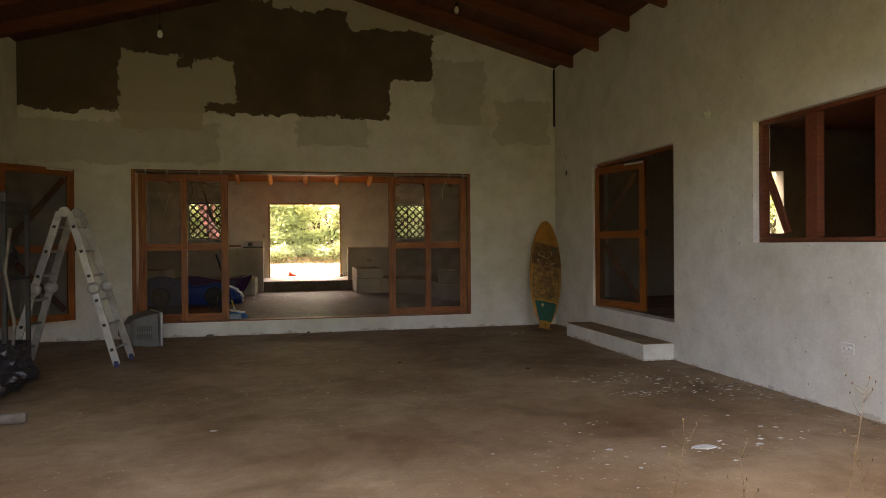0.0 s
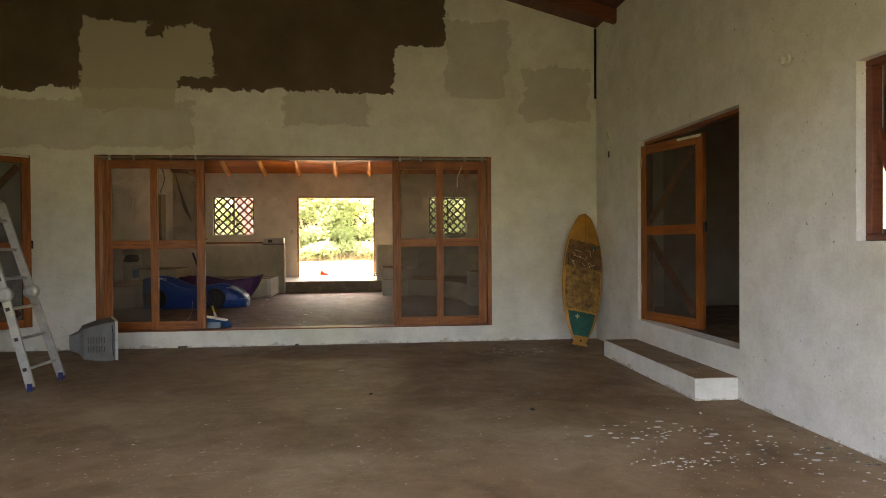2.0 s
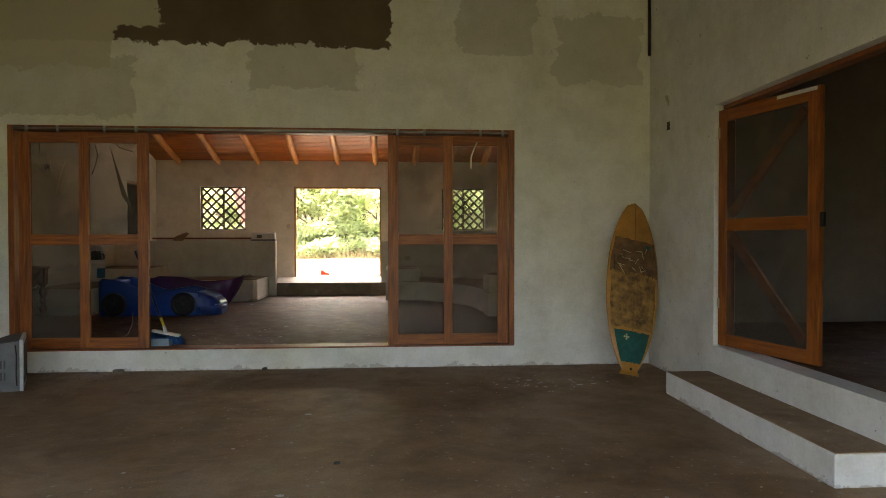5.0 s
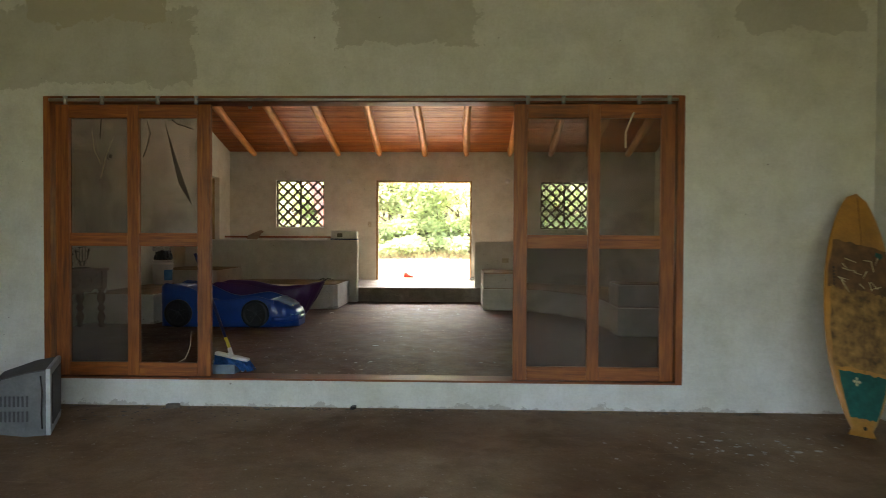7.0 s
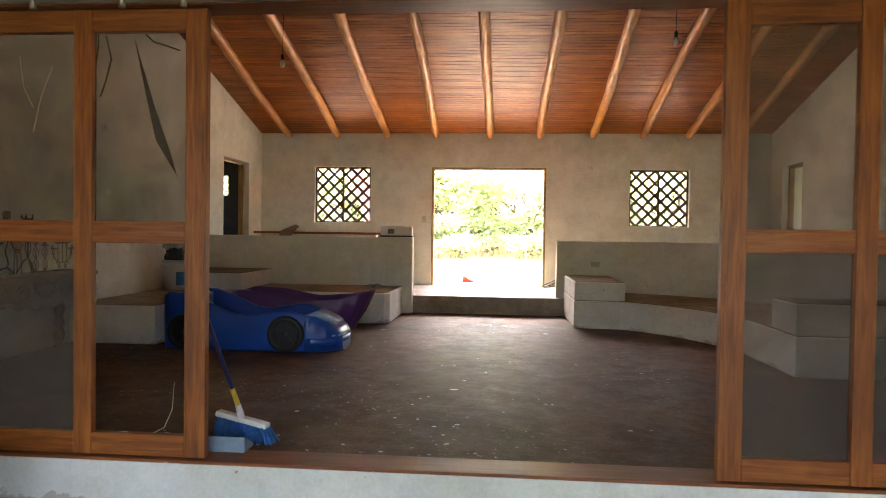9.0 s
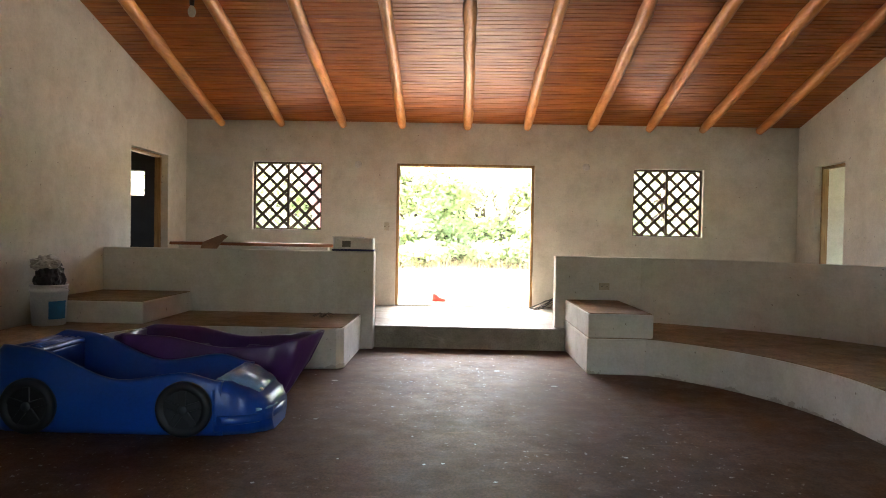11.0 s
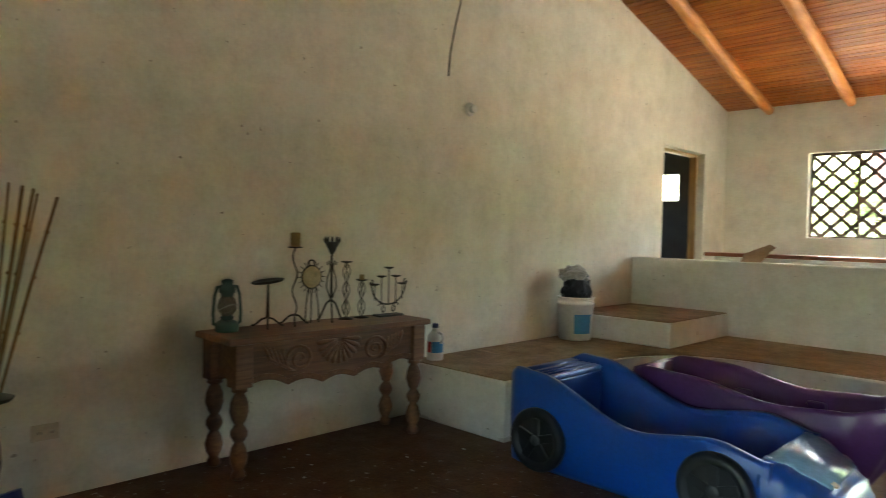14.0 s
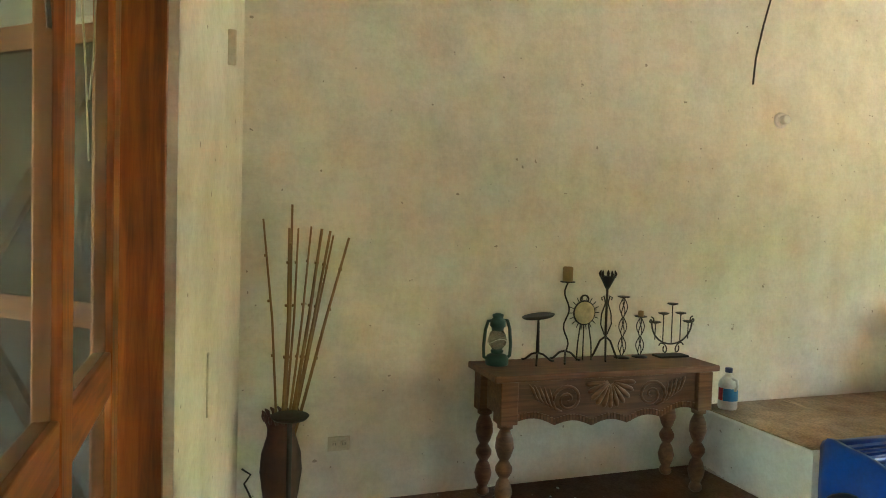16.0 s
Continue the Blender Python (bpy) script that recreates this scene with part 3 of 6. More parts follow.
# ---- porch things ----
step = base("door_step", pose(0, 0, 0), "white plastered step with a brown worn top below the side doorway", "step")
part("body", box(6.025, 6.398, -3.50, -1.33, 0.0, 0.182, 0.01), M_PORCH, step)
part("tread", box(6.035, 6.396, -3.49, -1.34, 0.180, 0.188, 0.003), M_PFLOOR, step, "brown worn tread")


def screen_leaf(name, m, label, w=1.0, h=1.98):
    """A braced screen door leaf, hinged at its local x 0."""
    p = base(name, m, label, "door")
    for x in (0, w - 0.1):
        part("stile", box(x, x + 0.1, -0.02, 0.02, 0, h, 0.004), M_DOORWOOD, p)
    for z in (0, 0.94, h - 0.1):
        part("rail", box(0.101, w - 0.101, -0.018, 0.018, z, z + 0.1, 0.004), M_DOORWOOD_X, p)
    for z0, z1, up in ((0.1, 0.94, False), (1.04, h - 0.1, True)):
        L = math.hypot(w - 0.2, z1 - z0)
        a = math.degrees(math.atan2(z1 - z0, w - 0.2))
        part("brace", moved(box(-L / 2 + 0.06, L / 2 - 0.06, -0.014, 0.014, -0.04, 0.04, 0.003), pose(w / 2, 0, (z0 + z1) / 2, 0, -a if up else a, 0)), M_DOORWOOD_X, p)
        part("screen", box(0.096, w - 0.096, -0.0175, -0.0155, z0 - 0.004, z1 + 0.004), M_SCREEN, p, "brown translucent insect screen")
    part("latch", box(w - 0.012, w + 0.028, -0.012, 0.012, 0.96, 1.06, 0.004), M_BLACK, p, "small dark latch")
    part("paint_strip", box(w * 0.62, w - 0.02, -0.0225, -0.0185, h - 0.03, h - 0.004, 0.001), M_WHITE, p, "smear of white paint")
    for z in (0.3, 1.7):
        part("hinge", box(-0.004, 0.02, -0.026, -0.02, z, z + 0.09, 0.002), M_OLDWHITE, p, "brass hinge")
    return p


screen_leaf("screen_door", pose(6.435, -1.447, 0.43, 0, 0, -77.5), "brown braced wooden screen door standing ajar in the side doorway", 1.01, 1.93)
screen_leaf("screen_door", pose(-1.43, -0.74, 0.30, 0, 0, 47), "brown braced wooden screen door standing open against the wall", 1.0, 2.1)

# ---- room: low walls and benches ----
tagged(part("low_wall_left", box(RX0 + 0.002, 1.497, 6.16, 6.32, FLOOR, 1.268, 0.012), M_LOW), "cream plastered low wall before the platform", "low wall", kind="structure")


def arc(cx, cy, rx, ry, a0, a1, n):
    return [(cx + rx * math.cos(radians(a0 + (a1 - a0) * i / n)), cy + ry * math.sin(radians(a0 + (a1 - a0) * i / n))) for i in range(n + 1)]


back_arc = [(3.5, 6.42)] + arc(3.1, 3.3, 3.55, 3.3, 68, 0, 16) + [(6.66, 2.45)]
outer = [(3.5, 6.58)] + arc(3.1, 3.3, 3.70, 3.45, 68, 0, 16) + [(6.82, 2.45)]
bm = prism(back_arc + outer[::-1], 1.25 - FLOOR, bev=0.008)
tagged(part("low_wall_right", moved(bm, pose(0, 0, FLOOR)), M_LOW), "curved grey-white plastered low wall behind the bench", "low wall", kind="structure")


def bench(name, outline, top, label):
    """A masonry bench: plastered body and a brown worn seat laid on it."""
    p = base(name, pose(0, 0, FLOOR), label, "bench")
    part("body", prism(outline, top - FLOOR - 0.006, bev=0.015), M_LOW, p)
    cx = sum(x for x, _ in outline) / len(outline)
    cy = sum(y for _, y in outline) / len(outline)
    inner = []
    n = len(outline)
    for i, (x, y) in enumerate(outline):
        ax, ay = outline[i - 1]
        bx, by = outline[(i + 1) % n]
        t = Vector((bx - ax, by - ay)).normalized()
        nx, ny = -t.y, t.x
        inner.append((x + nx * 0.02, y + ny * 0.02))
    part("seat", moved(prism(inner, 0.008), pose(0, 0, top - FLOOR - 0.007)), M_BENCHTOP, p, "brown dusty worn concrete seat")
    return p


bench("masonry_bench", [(-1.467, 3.14), (-0.6, 3.14)] + arc(0.15, 4.28, 0.70, 0.75, 180, 90, 8) + [(1.30, 5.03), (1.365, 5.09), (1.365, 6.158), (-1.467, 6.158)], 0.592, "cream plastered corner bench with a brown worn seat")
seat_front = arc(3.1, 3.3, 1.95, 2.1, 58, 0, 14)
bench("masonry_bench", [(3.60, 5.08)] + seat_front + [(5.05, 2.46), (6.655, 2.46)] + arc(3.1, 3.3, 3.545, 3.295, 2, 68, 16) + [(3.60, 6.415)], 0.545, "curved white plastered bench with a brown worn seat")
blk = base("bench_block", pose(0, 0, 0), "square cream plastered block on the corner bench", "block")
part("body", box(-1.466, -0.48, 5.02, 6.156, 0.594, 0.796, 0.012), M_LOW, blk)
part("top", box(-1.455, -0.495, 5.035, 6.145, 0.793, 0.803, 0.003), M_BENCHTOP, blk, "rusty brown stained top")
blk = base("bench_block", pose(0, 0, 0), "white plastered block at the end of the curved bench", "block")
part("body", box(3.605, 4.20, 5.072, 6.40, 0.547, 0.766, 0.012), M_LOW, blk)
part("top", box(3.62, 4.19, 5.085, 6.39, 0.762, 0.773, 0.003), M_BENCHTOP, blk, "brown worn top")
blk = base("bench_block", pose(0, 0, 0), "white plastered block at the near end of the curved bench", "block")
part("body", box(5.052, 6.64, 2.462, 2.95, 0.547, 0.80, 0.012), M_LOW, blk)
part("top", box(5.065, 6.63, 2.475, 2.94, 0.796, 0.807, 0.003), M_BENCHTOP, blk, "brown worn top")


# ---- back wall: windows and door ----
def lattice_window(name, x0, x1, z0, z1, label):
    """Wooden frame with a middle post and crossing diagonal slats in two layers."""
    y = BACK + 0.09
    p = base(name, pose(0, y, 0), label, "window", kind="structure")
    f = 0.03
    for i, (a, b_, c, d) in enumerate(((x0, x0 + f, z0, z1), (x1 - f, x1, z0, z1), (x0 + f, x1 - f, z0, z0 + f), (x0 + f, x1 - f, z1 - f, z1), ((x0 + x1) / 2 - 0.018, (x0 + x1) / 2 + 0.018, z0 + f, z1 - f))):
        part("window_frame", box(a + 0.001, b_ - 0.001, -0.025, 0.025, c + 0.001, d - 0.001, 0.003), M_LATTICE, p)
    a0, a1, c0, c1 = x0 + 0.02, x1 - 0.02, z0 + 0.02, z1 - 0.02
    step_d = 0.205
    for sgn, yy in ((1, -0.008), (-1, 0.008)):
        k = -12
        while k < 14:
            c = (a0 + (k + 0.5) * step_d)
            pts = []
            # line: x = c + sgn * (z - c0)
            for z in (c0, c1):
                x = c + sgn * (z - c0)
                if a0 <= x <= a1:
                    pts.append((x, z))
            for x in (a0, a1):
                z = c0 + (x - c) / sgn
                if c0 < z < c1:
                    pts.append((x, z))
            k += 1
            if len(pts) < 2:
                continue
            (xa, za), (xb, zb) = pts[0], pts[1]
            L = math.hypot(xb - xa, zb - za)
            if L < 0.05:
                continue
            ang = math.degrees(math.atan2(zb - za, xb - xa))
            part("slat", moved(box(-L / 2, L / 2, -0.007, 0.007, -0.021, 0.021), pose((xa + xb) / 2, yy, (za + zb) / 2, 0, -ang, 0)), M_LATTICE, p)
    part("window_sill", box(x0 + 0.002, x1 - 0.002, -0.085, -0.027, z0 + 0.001, z0 + 0.012, 0.003), M_LOW, p, "pale plastered sill")
    return p


lattice_window("window_1", -0.52, 0.466, 1.495, 2.465, "wooden lattice window with diagonal slats in the back wall")
lattice_window("window_2", 4.85, 5.825, 1.485, 2.44, "wooden lattice window with diagonal slats in the back wall")
d = base("door_1", pose(0, BACK, 0), "open back doorway with a thin yellowish wooden frame", "door", kind="structure")
for b_ in ((1.527, 1.567, 0.02, 0.12, PLAT + 0.001, 2.465), (3.43, 3.468, 0.02, 0.12, PLAT + 0.001, 2.465), (1.568, 3.429, 0.02, 0.12, 2.425, 2.465)):
    part("frame", box(*b_, 0.004), M_YELLOW, d)
for z in (0.62, 1.35, 2.28):
    part("hinge", box(1.568, 1.58, 0.05, 0.075, z, z + 0.10, 0.003), M_RAIL, d, "small brass hinge")
for name_, y0_, y1_, x_, sx_ in (("door_2", 6.78, 7.80, RX0, -1), ("door_3", 7.25, 7.95, RX1, 1)):
    d = base(name_, pose(x_, 0, 0), "open inner doorway with a thin yellowish wooden frame", "door", kind="structure")
    for b_ in ((y0_ + 0.002, y0_ + 0.035, PLAT + 0.001, 2.458), (y1_ - 0.035, y1_ - 0.002, PLAT + 0.001, 2.458), (y0_ + 0.036, y1_ - 0.036, 2.425, 2.458)):
        xs = sorted((sx_ * 0.09, sx_ * 0.17))
        part("frame", box(xs[0], xs[1], b_[0], b_[1], b_[2], b_[3], 0.003), M_YELLOW, d)
d = base("door_4", pose(PX1, 0, 0), "side doorway with a dark wooden frame", "door", kind="structure")
for b_ in ((-1.445, -1.412, 0.417, 2.413), (-3.508, -3.475, 0.417, 2.413), (-3.474, -1.446, 2.38, 2.413)):
    part("frame", box(0.075, 0.16, b_[0], b_[1], b_[2], b_[3], 0.003), M_FRAME, d)
w = base("window_3", pose(PX1, 0, 0), "side window opening with dark wooden frame and posts", "window", kind="structure")
for a, b_ in ((-4.895, -4.842), (-5.55, -5.42), (-6.24, -6.11)):
    part("post", box(0.06, 0.13, a, b_, 1.342, 2.368, 0.004), M_BEAM, w)
for z0, z1 in ((1.303, 1.34), (2.37, 2.408)):
    part("rail", box(0.06, 0.13, -6.998, -4.842, z0, z1, 0.004), M_BEAM, w)
part("brace", moved(box(-0.33, 0.33, -0.015, 0.015, -0.035, 0.035, 0.004), pose(0.115, -5.01, 1.68, 64, 0, 0) @ pose(0, 0, 0, 0, 0, 90)), M_BEAM, w)


# ---- fittings on walls ----
def lamp_holder(m, bulb=False):
    p = base("lamp_holder", m, "white porcelain lamp holder on the wall, without a bulb", "lamp holder", "wall lamp holders")
    part("plate", lathe([(0.05, 0), (0.05, 0.012), (0.043, 0.02)], 20), M_WHITE, p)
    part("socket", lathe([(0.028, 0.02), (0.03, 0.055), (0.022, 0.06)], 16), M_WHITE, p)
    return p


lamp_holder(pose(RX0 + 0.002, 3.70, 2.39, 0, 90, 0))
lamp_holder(pose(0.98, BACK - 0.002, 2.44, 90, 0, 0))
lamp_holder(pose(4.185, BACK - 0.002, 2.45, 90, 0, 0))
lamp_holder(pose(PX1 - 0.002, -4.154, 2.60, 0, -90, 0))


def outlet(m, label, w=0.115, h=0.075, plate_m=None):
    """A wall outlet with two sockets, in a yellowed plate; faces local -y."""
    p = base("wall_outlet", m, label, "outlet", "wall outlets")
    part("plate", box(-w / 2, w / 2, -0.008, 0, -h / 2, h / 2, 0.0035), plate_m or M_OLDWHITE, p)
    for sx in (-0.025, 0.025):
        part("socket", moved(lathe([(0.017, 0), (0.017, 0.004), (0.014, 0.0045)], 14), pose(sx, -0.0075, 0, 90, 0, 0)), plate_m or M_OLDWHITE, p, "round socket")
        for dx in (-0.006, 0.006):
            part("slot", box(sx + dx - 0.002, sx + dx + 0.002, -0.0135, -0.011, -0.006, 0.006), M_GREYDARK, p)
    return p


M_GREYDARK = plain("grey_dark_plastic", (0.14, 0.13, 0.11), 0.5)
M_BROWNHOLE = plain("rusty_hole", (0.07, 0.045, 0.03), 0.8)
outlet(pose(RX0 + 0.001, 0.91, 0.525, 0, 0, 90), "yellowed plastic wall outlet with two sockets")
outlet(pose(PX1 - 0.001, -5.92, 0.49, 0, 0, -90), "white plastic wall outlet with two sockets", 0.12, 0.085, M_WHITE)
outlet(pose(4.02, 6.33, 0.93, 0, 0, 0), "grey plastic wall outlet on the low wall")
outlet(pose(1.397, BACK - 0.001, 1.572, 0, 0, 0), "small plastic light switch beside the back door", 0.07, 0.115)
tagged(part("hole_box", box(PX1 - 0.006, PX1 - 0.001, -0.51, -0.45, 2.36, 2.44, 0.002), M_BROWNHOLE), "dark rusty junction box in the wall", "junction box")
tagged(part("wall_bracket", tube([(PX1 + 0.004, -0.48, 2.60), (PX1 - 0.02, -0.48, 2.66), (PX1 - 0.015, -0.46, 2.69)], 0.014), M_OLDWHITE), "pale conduit end sticking out of the wall", "conduit")
tagged(part("conduit", tube([(PX1 - 0.018, -0.022, 3.2), (PX1 - 0.018, -0.02, 3.6), (PX1 - 0.018, -0.022, 4.12)], 0.016), M_BLACK), "dark vertical conduit in the wall corner", "conduit")
tagged(part("hanging_cable", tube([(RX0 + 0.006, 3.60, 3.95), (RX0 + 0.02, 3.585, 3.4), (RX0 + 0.02, 3.56, 3.13), (RX0 + 0.03, 3.50, 2.95), (RX0 + 0.03, 3.455, 2.75), (RX0 + 0.03, 3.442, 2.59)], 0.006), M_BLACK), "black cable hanging loose down the wall", "cable")
tagged(part("wall_bracket", box(-0.93, -0.905, 0.325, 0.36, 2.28, 2.42, 0.006), M_OLDWHITE), "yellowed plastic bracket on the wall", "bracket")
tagged(part("slot_plate", box(-0.56, -0.50, 0.268, 0.277, 0.98, 1.20, 0.003), M_ROOM), "narrow plaster-filled slot in the wall", "plate")


def hanging_bulb(x, y, z, top, group):
    p = base("hanging_bulb", pose(x, y, z), "clear glass bulb hanging on a black cord", "bulb", group)
    part("cord", tube([(0, 0, 0.1), (0.006, 0.004, (top - z) * 0.5), (0, 0, top - z)], 0.004, 6), M_BLACK, p)
    part("socket", lathe([(0.014, 0.035), (0.018, 0.05), (0.018, 0.09), (0.008, 0.105)], 12), M_BLACK, p)
    part("bulb", lathe([(0.004, -0.045), (0.018, -0.04), (0.028, -0.02), (0.03, 0.0), (0.022, 0.025), (0.014, 0.04)], 16), M_WHITE, p, "pale glass bulb")


hanging_bulb(0.35, 4.0, 3.12, room_roof(4.0), "bulbs of the room")
hanging_bulb(4.457, 4.0, 3.315, room_roof(4.0), "bulbs of the room")
hanging_bulb(4.253, -2.2, 4.197, porch_roof(4.253), "bulbs of the porch")
hanging_bulb(0.819, -2.2, 3.707, porch_roof(0.819), "bulbs of the porch")


# ---- toy car beds ----
def tub(p, stations, wall_t, floor_z, body_m, ends=True):
    """An open moulded tub. stations: x, y0, y1 (at the rim), tuck (inward at the base), rim height, rake (how far the base lies behind the rim)."""
    bm = bmesh.new()
    rings, lids = [], []
    for x, y0, y1, tuck, zr, rake in stations:
        t = wall_t
        pts = [(y0 + tuck * 1.3, 0.0), (y0 + tuck, 0.03), (y0 + tuck * 0.25, zr * 0.55), (y0 + 0.006, zr - 0.02), (y0 + 0.018, zr), (y0 + t, zr - 0.004), (y0 + t + 0.012, zr - 0.03), (y0 + t + tuck * 0.8 + 0.02, floor_z)]
        pts += [(y0 + y1 - y, z) for y, z in reversed(pts)]
        rings.append([bm.verts.new((x - rake * (1 - z / zr) ** 1.3, y, z)) for y, z in pts])
    n = len(rings[0])
    for a, b_ in zip(rings, rings[1:]):
        for i in range(n):
            bm.faces.new((a[i], a[(i + 1) % n], b_[(i + 1) % n], b_[i])).smooth = True
    bm.faces.new(rings[0])
    bm.faces.new(rings[-1][::-1])
    bmesh.ops.recalc_face_normals(bm, faces=bm.faces)
    body = part("body", bm, body_m, p)
    if ends:
        x, y0, y1, tuck, zr, rake = stations[0]
        part("rear_wall", loft([[(x + dx + k, y0 + 0.02 + tuck * (1 - z / zr), z) for k, z in ((0, 0.0), (0, zr), (0.055, zr), (0.07, floor_z), (0.07, 0.0))] if side == 0 else [(x + dx + k, y1 - 0.02 - tuck * (1 - z / zr), z) for k, z in ((0, 0.0), (0, zr), (0.055, zr), (0.07, floor_z), (0.07, 0.0))] for side, dx in ((0, 0.0), (1, 0.0))]), body_m, p)
    return body



def wheel(p, x, y, r, side):
    """A round moulded wheel with a tyre, a rim and five spokes, facing -y for side -1."""
    face = pose(x, y, r, 90 if side < 0 else -90, 0, 0)
    tyre = part("wheel", moved(lathe([(r * 0.7, 0.0), (r, 0.0), (r, 0.025), (r * 0.93, 0.045), (r * 0.74, 0.045), (r * 0.68, 0.03)], 32), face), M_TYRE, p, "black moulded plastic wheel")
    part("rim", moved(lathe([(r * 0.67, 0.0), (r * 0.67, 0.022), (r * 0.2, 0.03), (r * 0.16, 0.042), (0.004, 0.042)], 28), face), M_TYRE2, tyre, "dark grey wheel rim")
    for i in range(5):
        a = 72 * i + 18
        part("spoke", moved(box(r * 0.12, r * 0.7, -0.022, 0.022, 0.02, 0.038, 0.005), face @ pose(0, 0, 0, 0, 0, a)), M_TYRE, tyre)
    return tyre


M_TYRE2 = plain("dark_grey_plastic", (0.028, 0.028, 0.032), 0.45)


def smoothstep_list(knots, n):
    """Values through knots (x, v...) sampled n times with a smooth ease between them."""
    out = []
    x0, x1 = knots[0][0], knots[-1][0]
    for i in range(n + 1):
        x = x0 + (x1 - x0) * i / n
        for a, b_ in zip(knots, knots[1:]):
            if x <= b_[0] + 1e-9:
                q = (x - a[0]) / (b_[0] - a[0])
                q = q * q * (3 - 2 * q)
                out.append((x, *[u + (v - u) * q for u, v in zip(a[1:], b_[1:])]))
                break
    return out


car = base("toy_car_bed", pose(0, 2.92, FLOOR), "blue moulded plastic toy car bed with black wheels on the floor", "toy bed")
tub(car, smoothstep_list([(-0.42, 0.05, 0.67, 0.02, 0.50, 0.0), (-0.36, 0.012, 0.71, 0.03, 0.535, 0.0), (-0.24, 0.0, 0.72, 0.03, 0.525, 0.0), (0.36, 0.0, 0.72, 0.03, 0.335, 0.0), (0.74, 0.0, 0.72, 0.03, 0.385, 0.0), (0.98, 0.012, 0.708, 0.03, 0.335, 0.0)], 48), 0.055, 0.10, M_BLUE)
hood = []
for x, y0, y1, zc, zs in smoothstep_list([(0.93, 0.008, 0.712, 0.335, 0.345), (1.00, 0.018, 0.702, 0.325, 0.33), (1.10, 0.05, 0.67, 0.29, 0.28), (1.20, 0.11, 0.61, 0.235, 0.215), (1.25, 0.18, 0.54, 0.18, 0.165)], 16):
    ym = (y0 + y1) / 2
    hood.append([(x, y0 + 0.05, 0.0), (x, y0 + 0.01, 0.05), (x, y0, zs * 0.45), (x, y0 + 0.004, zs * 0.8), (x, y0 + 0.03, zs * 0.97), (x, y0 + 0.10, zs * 0.99 + 0.004), (x, y0 + 0.16, zc - 0.012), (x, ym, zc - 0.01), (x, y1 - 0.16, zc - 0.012), (x, y1 - 0.10, zs * 0.99 + 0.004), (x, y1 - 0.03, zs * 0.97), (x, y1 - 0.004, zs * 0.8), (x, y1, zs * 0.45), (x, y1 - 0.01, 0.05), (x, y1 - 0.05, 0.0)])
part("hood", loft(hood), M_BLUE, car, "rounded blue hood")
# pale hood patch, widened to paint in the door light's reflection
lights = []
for x, z in ((0.935, 0.340), (0.98, 0.334), (1.04, 0.316), (1.10, 0.292), (1.17, 0.254)):
    half = 0.285 - (x - 0.935) * 0.42
    lights.append([(x, 0.36 - half, z - 0.01), (x, 0.36 - half, z + 0.003), (x, 0.36 + half, z + 0.003), (x, 0.36 + half, z - 0.01)])
part("hood_sheen", loft(lights), M_SILVER, car, "pale silvery blue hood patch with the reflection painted in")
part("badge", moved(lathe([(0.028, 0), (0.028, 0.006), (0.022, 0.008)], 16), pose(1.155, 0.22, 0.256, 0, 22, 0)), M_OLDWHITE, car, "small round badge")
part("bumper", loft([[(x, y0, 0.075), (x + 0.012, y0 - 0.006, 0.085), (x + 0.012, y0 - 0.006, 0.12), (x, y0, 0.13), (x - 0.05, y0 + 0.03, 0.13), (x - 0.05, y0 + 0.03, 0.075)] for x, y0 in ((0.98, -0.002), (1.08, 0.03), (1.17, 0.09), (1.235, 0.18), (1.255, 0.36), (1.235, 0.54), (1.17, 0.63), (1.08, 0.69))]), M_BLUE, car, "blue moulded bumper")
part("grille", loft([[(x, y0, 0.142), (x + 0.01, y0 - 0.005, 0.147), (x + 0.01, y0 - 0.005, 0.158), (x, y0, 0.163), (x - 0.03, y0 + 0.02, 0.163), (x - 0.03, y0 + 0.02, 0.142)] for x, y0 in ((1.17, 0.096), (1.215, 0.15), (1.238, 0.2), (1.25, 0.27))]), M_SILVER, car, "pale headlight strip")
part("seat_ledge", box(-0.40, -0.20, 0.075, 0.645, 0.455, 0.49, 0.012), M_BLUE, car, "ribbed blue rear ledge")
part("ledge_front", box(-0.225, -0.20, 0.08, 0.64, 0.10, 0.457, 0.006), M_BLUE, car)
for k in range(3):
    part("rib", tube([(-0.315 + 0.04 * k, 0.10, 0.492), (-0.315 + 0.04 * k, 0.62, 0.492)], 0.007, 8), M_BLUE, car)
part("mat", box(-0.2, 0.82, 0.10, 0.62, 0.098, 0.11, 0.004), M_BLUEDARK, car, "dark navy bed base")
for x in (-0.19, 0.76):
    wheel(car, x, 0.012, 0.17, -1)
    wheel(car, x, 0.708, 0.17, 1)

boat = base("toy_bed", pose(0, 3.67, FLOOR), "purple moulded plastic toy bed with a raised bow", "toy bed")
tub(boat, smoothstep_list([(-0.10, 0.08, 0.52, 0.03, 0.47, 0.0), (0.0, 0.02, 0.58, 0.05, 0.50, 0.0), (0.25, 0.0, 0.60, 0.06, 0.49, 0.0), (0.75, 0.0, 0.60, 0.06, 0.415, 0.0), (1.05, 0.01, 0.59, 0.08, 0.435, 0.06), (1.24, 0.07, 0.53, 0.10, 0.475, 0.16), (1.36, 0.17, 0.43, 0.06, 0.505, 0.26), (1.395, 0.25, 0.35, 0.02, 0.515, 0.30)], 48), 0.05, 0.12, M_PURPLE)
part("mat", box(0.0, 0.95, 0.11, 0.49, 0.118, 0.135, 0.005), M_PURPLE, boat)
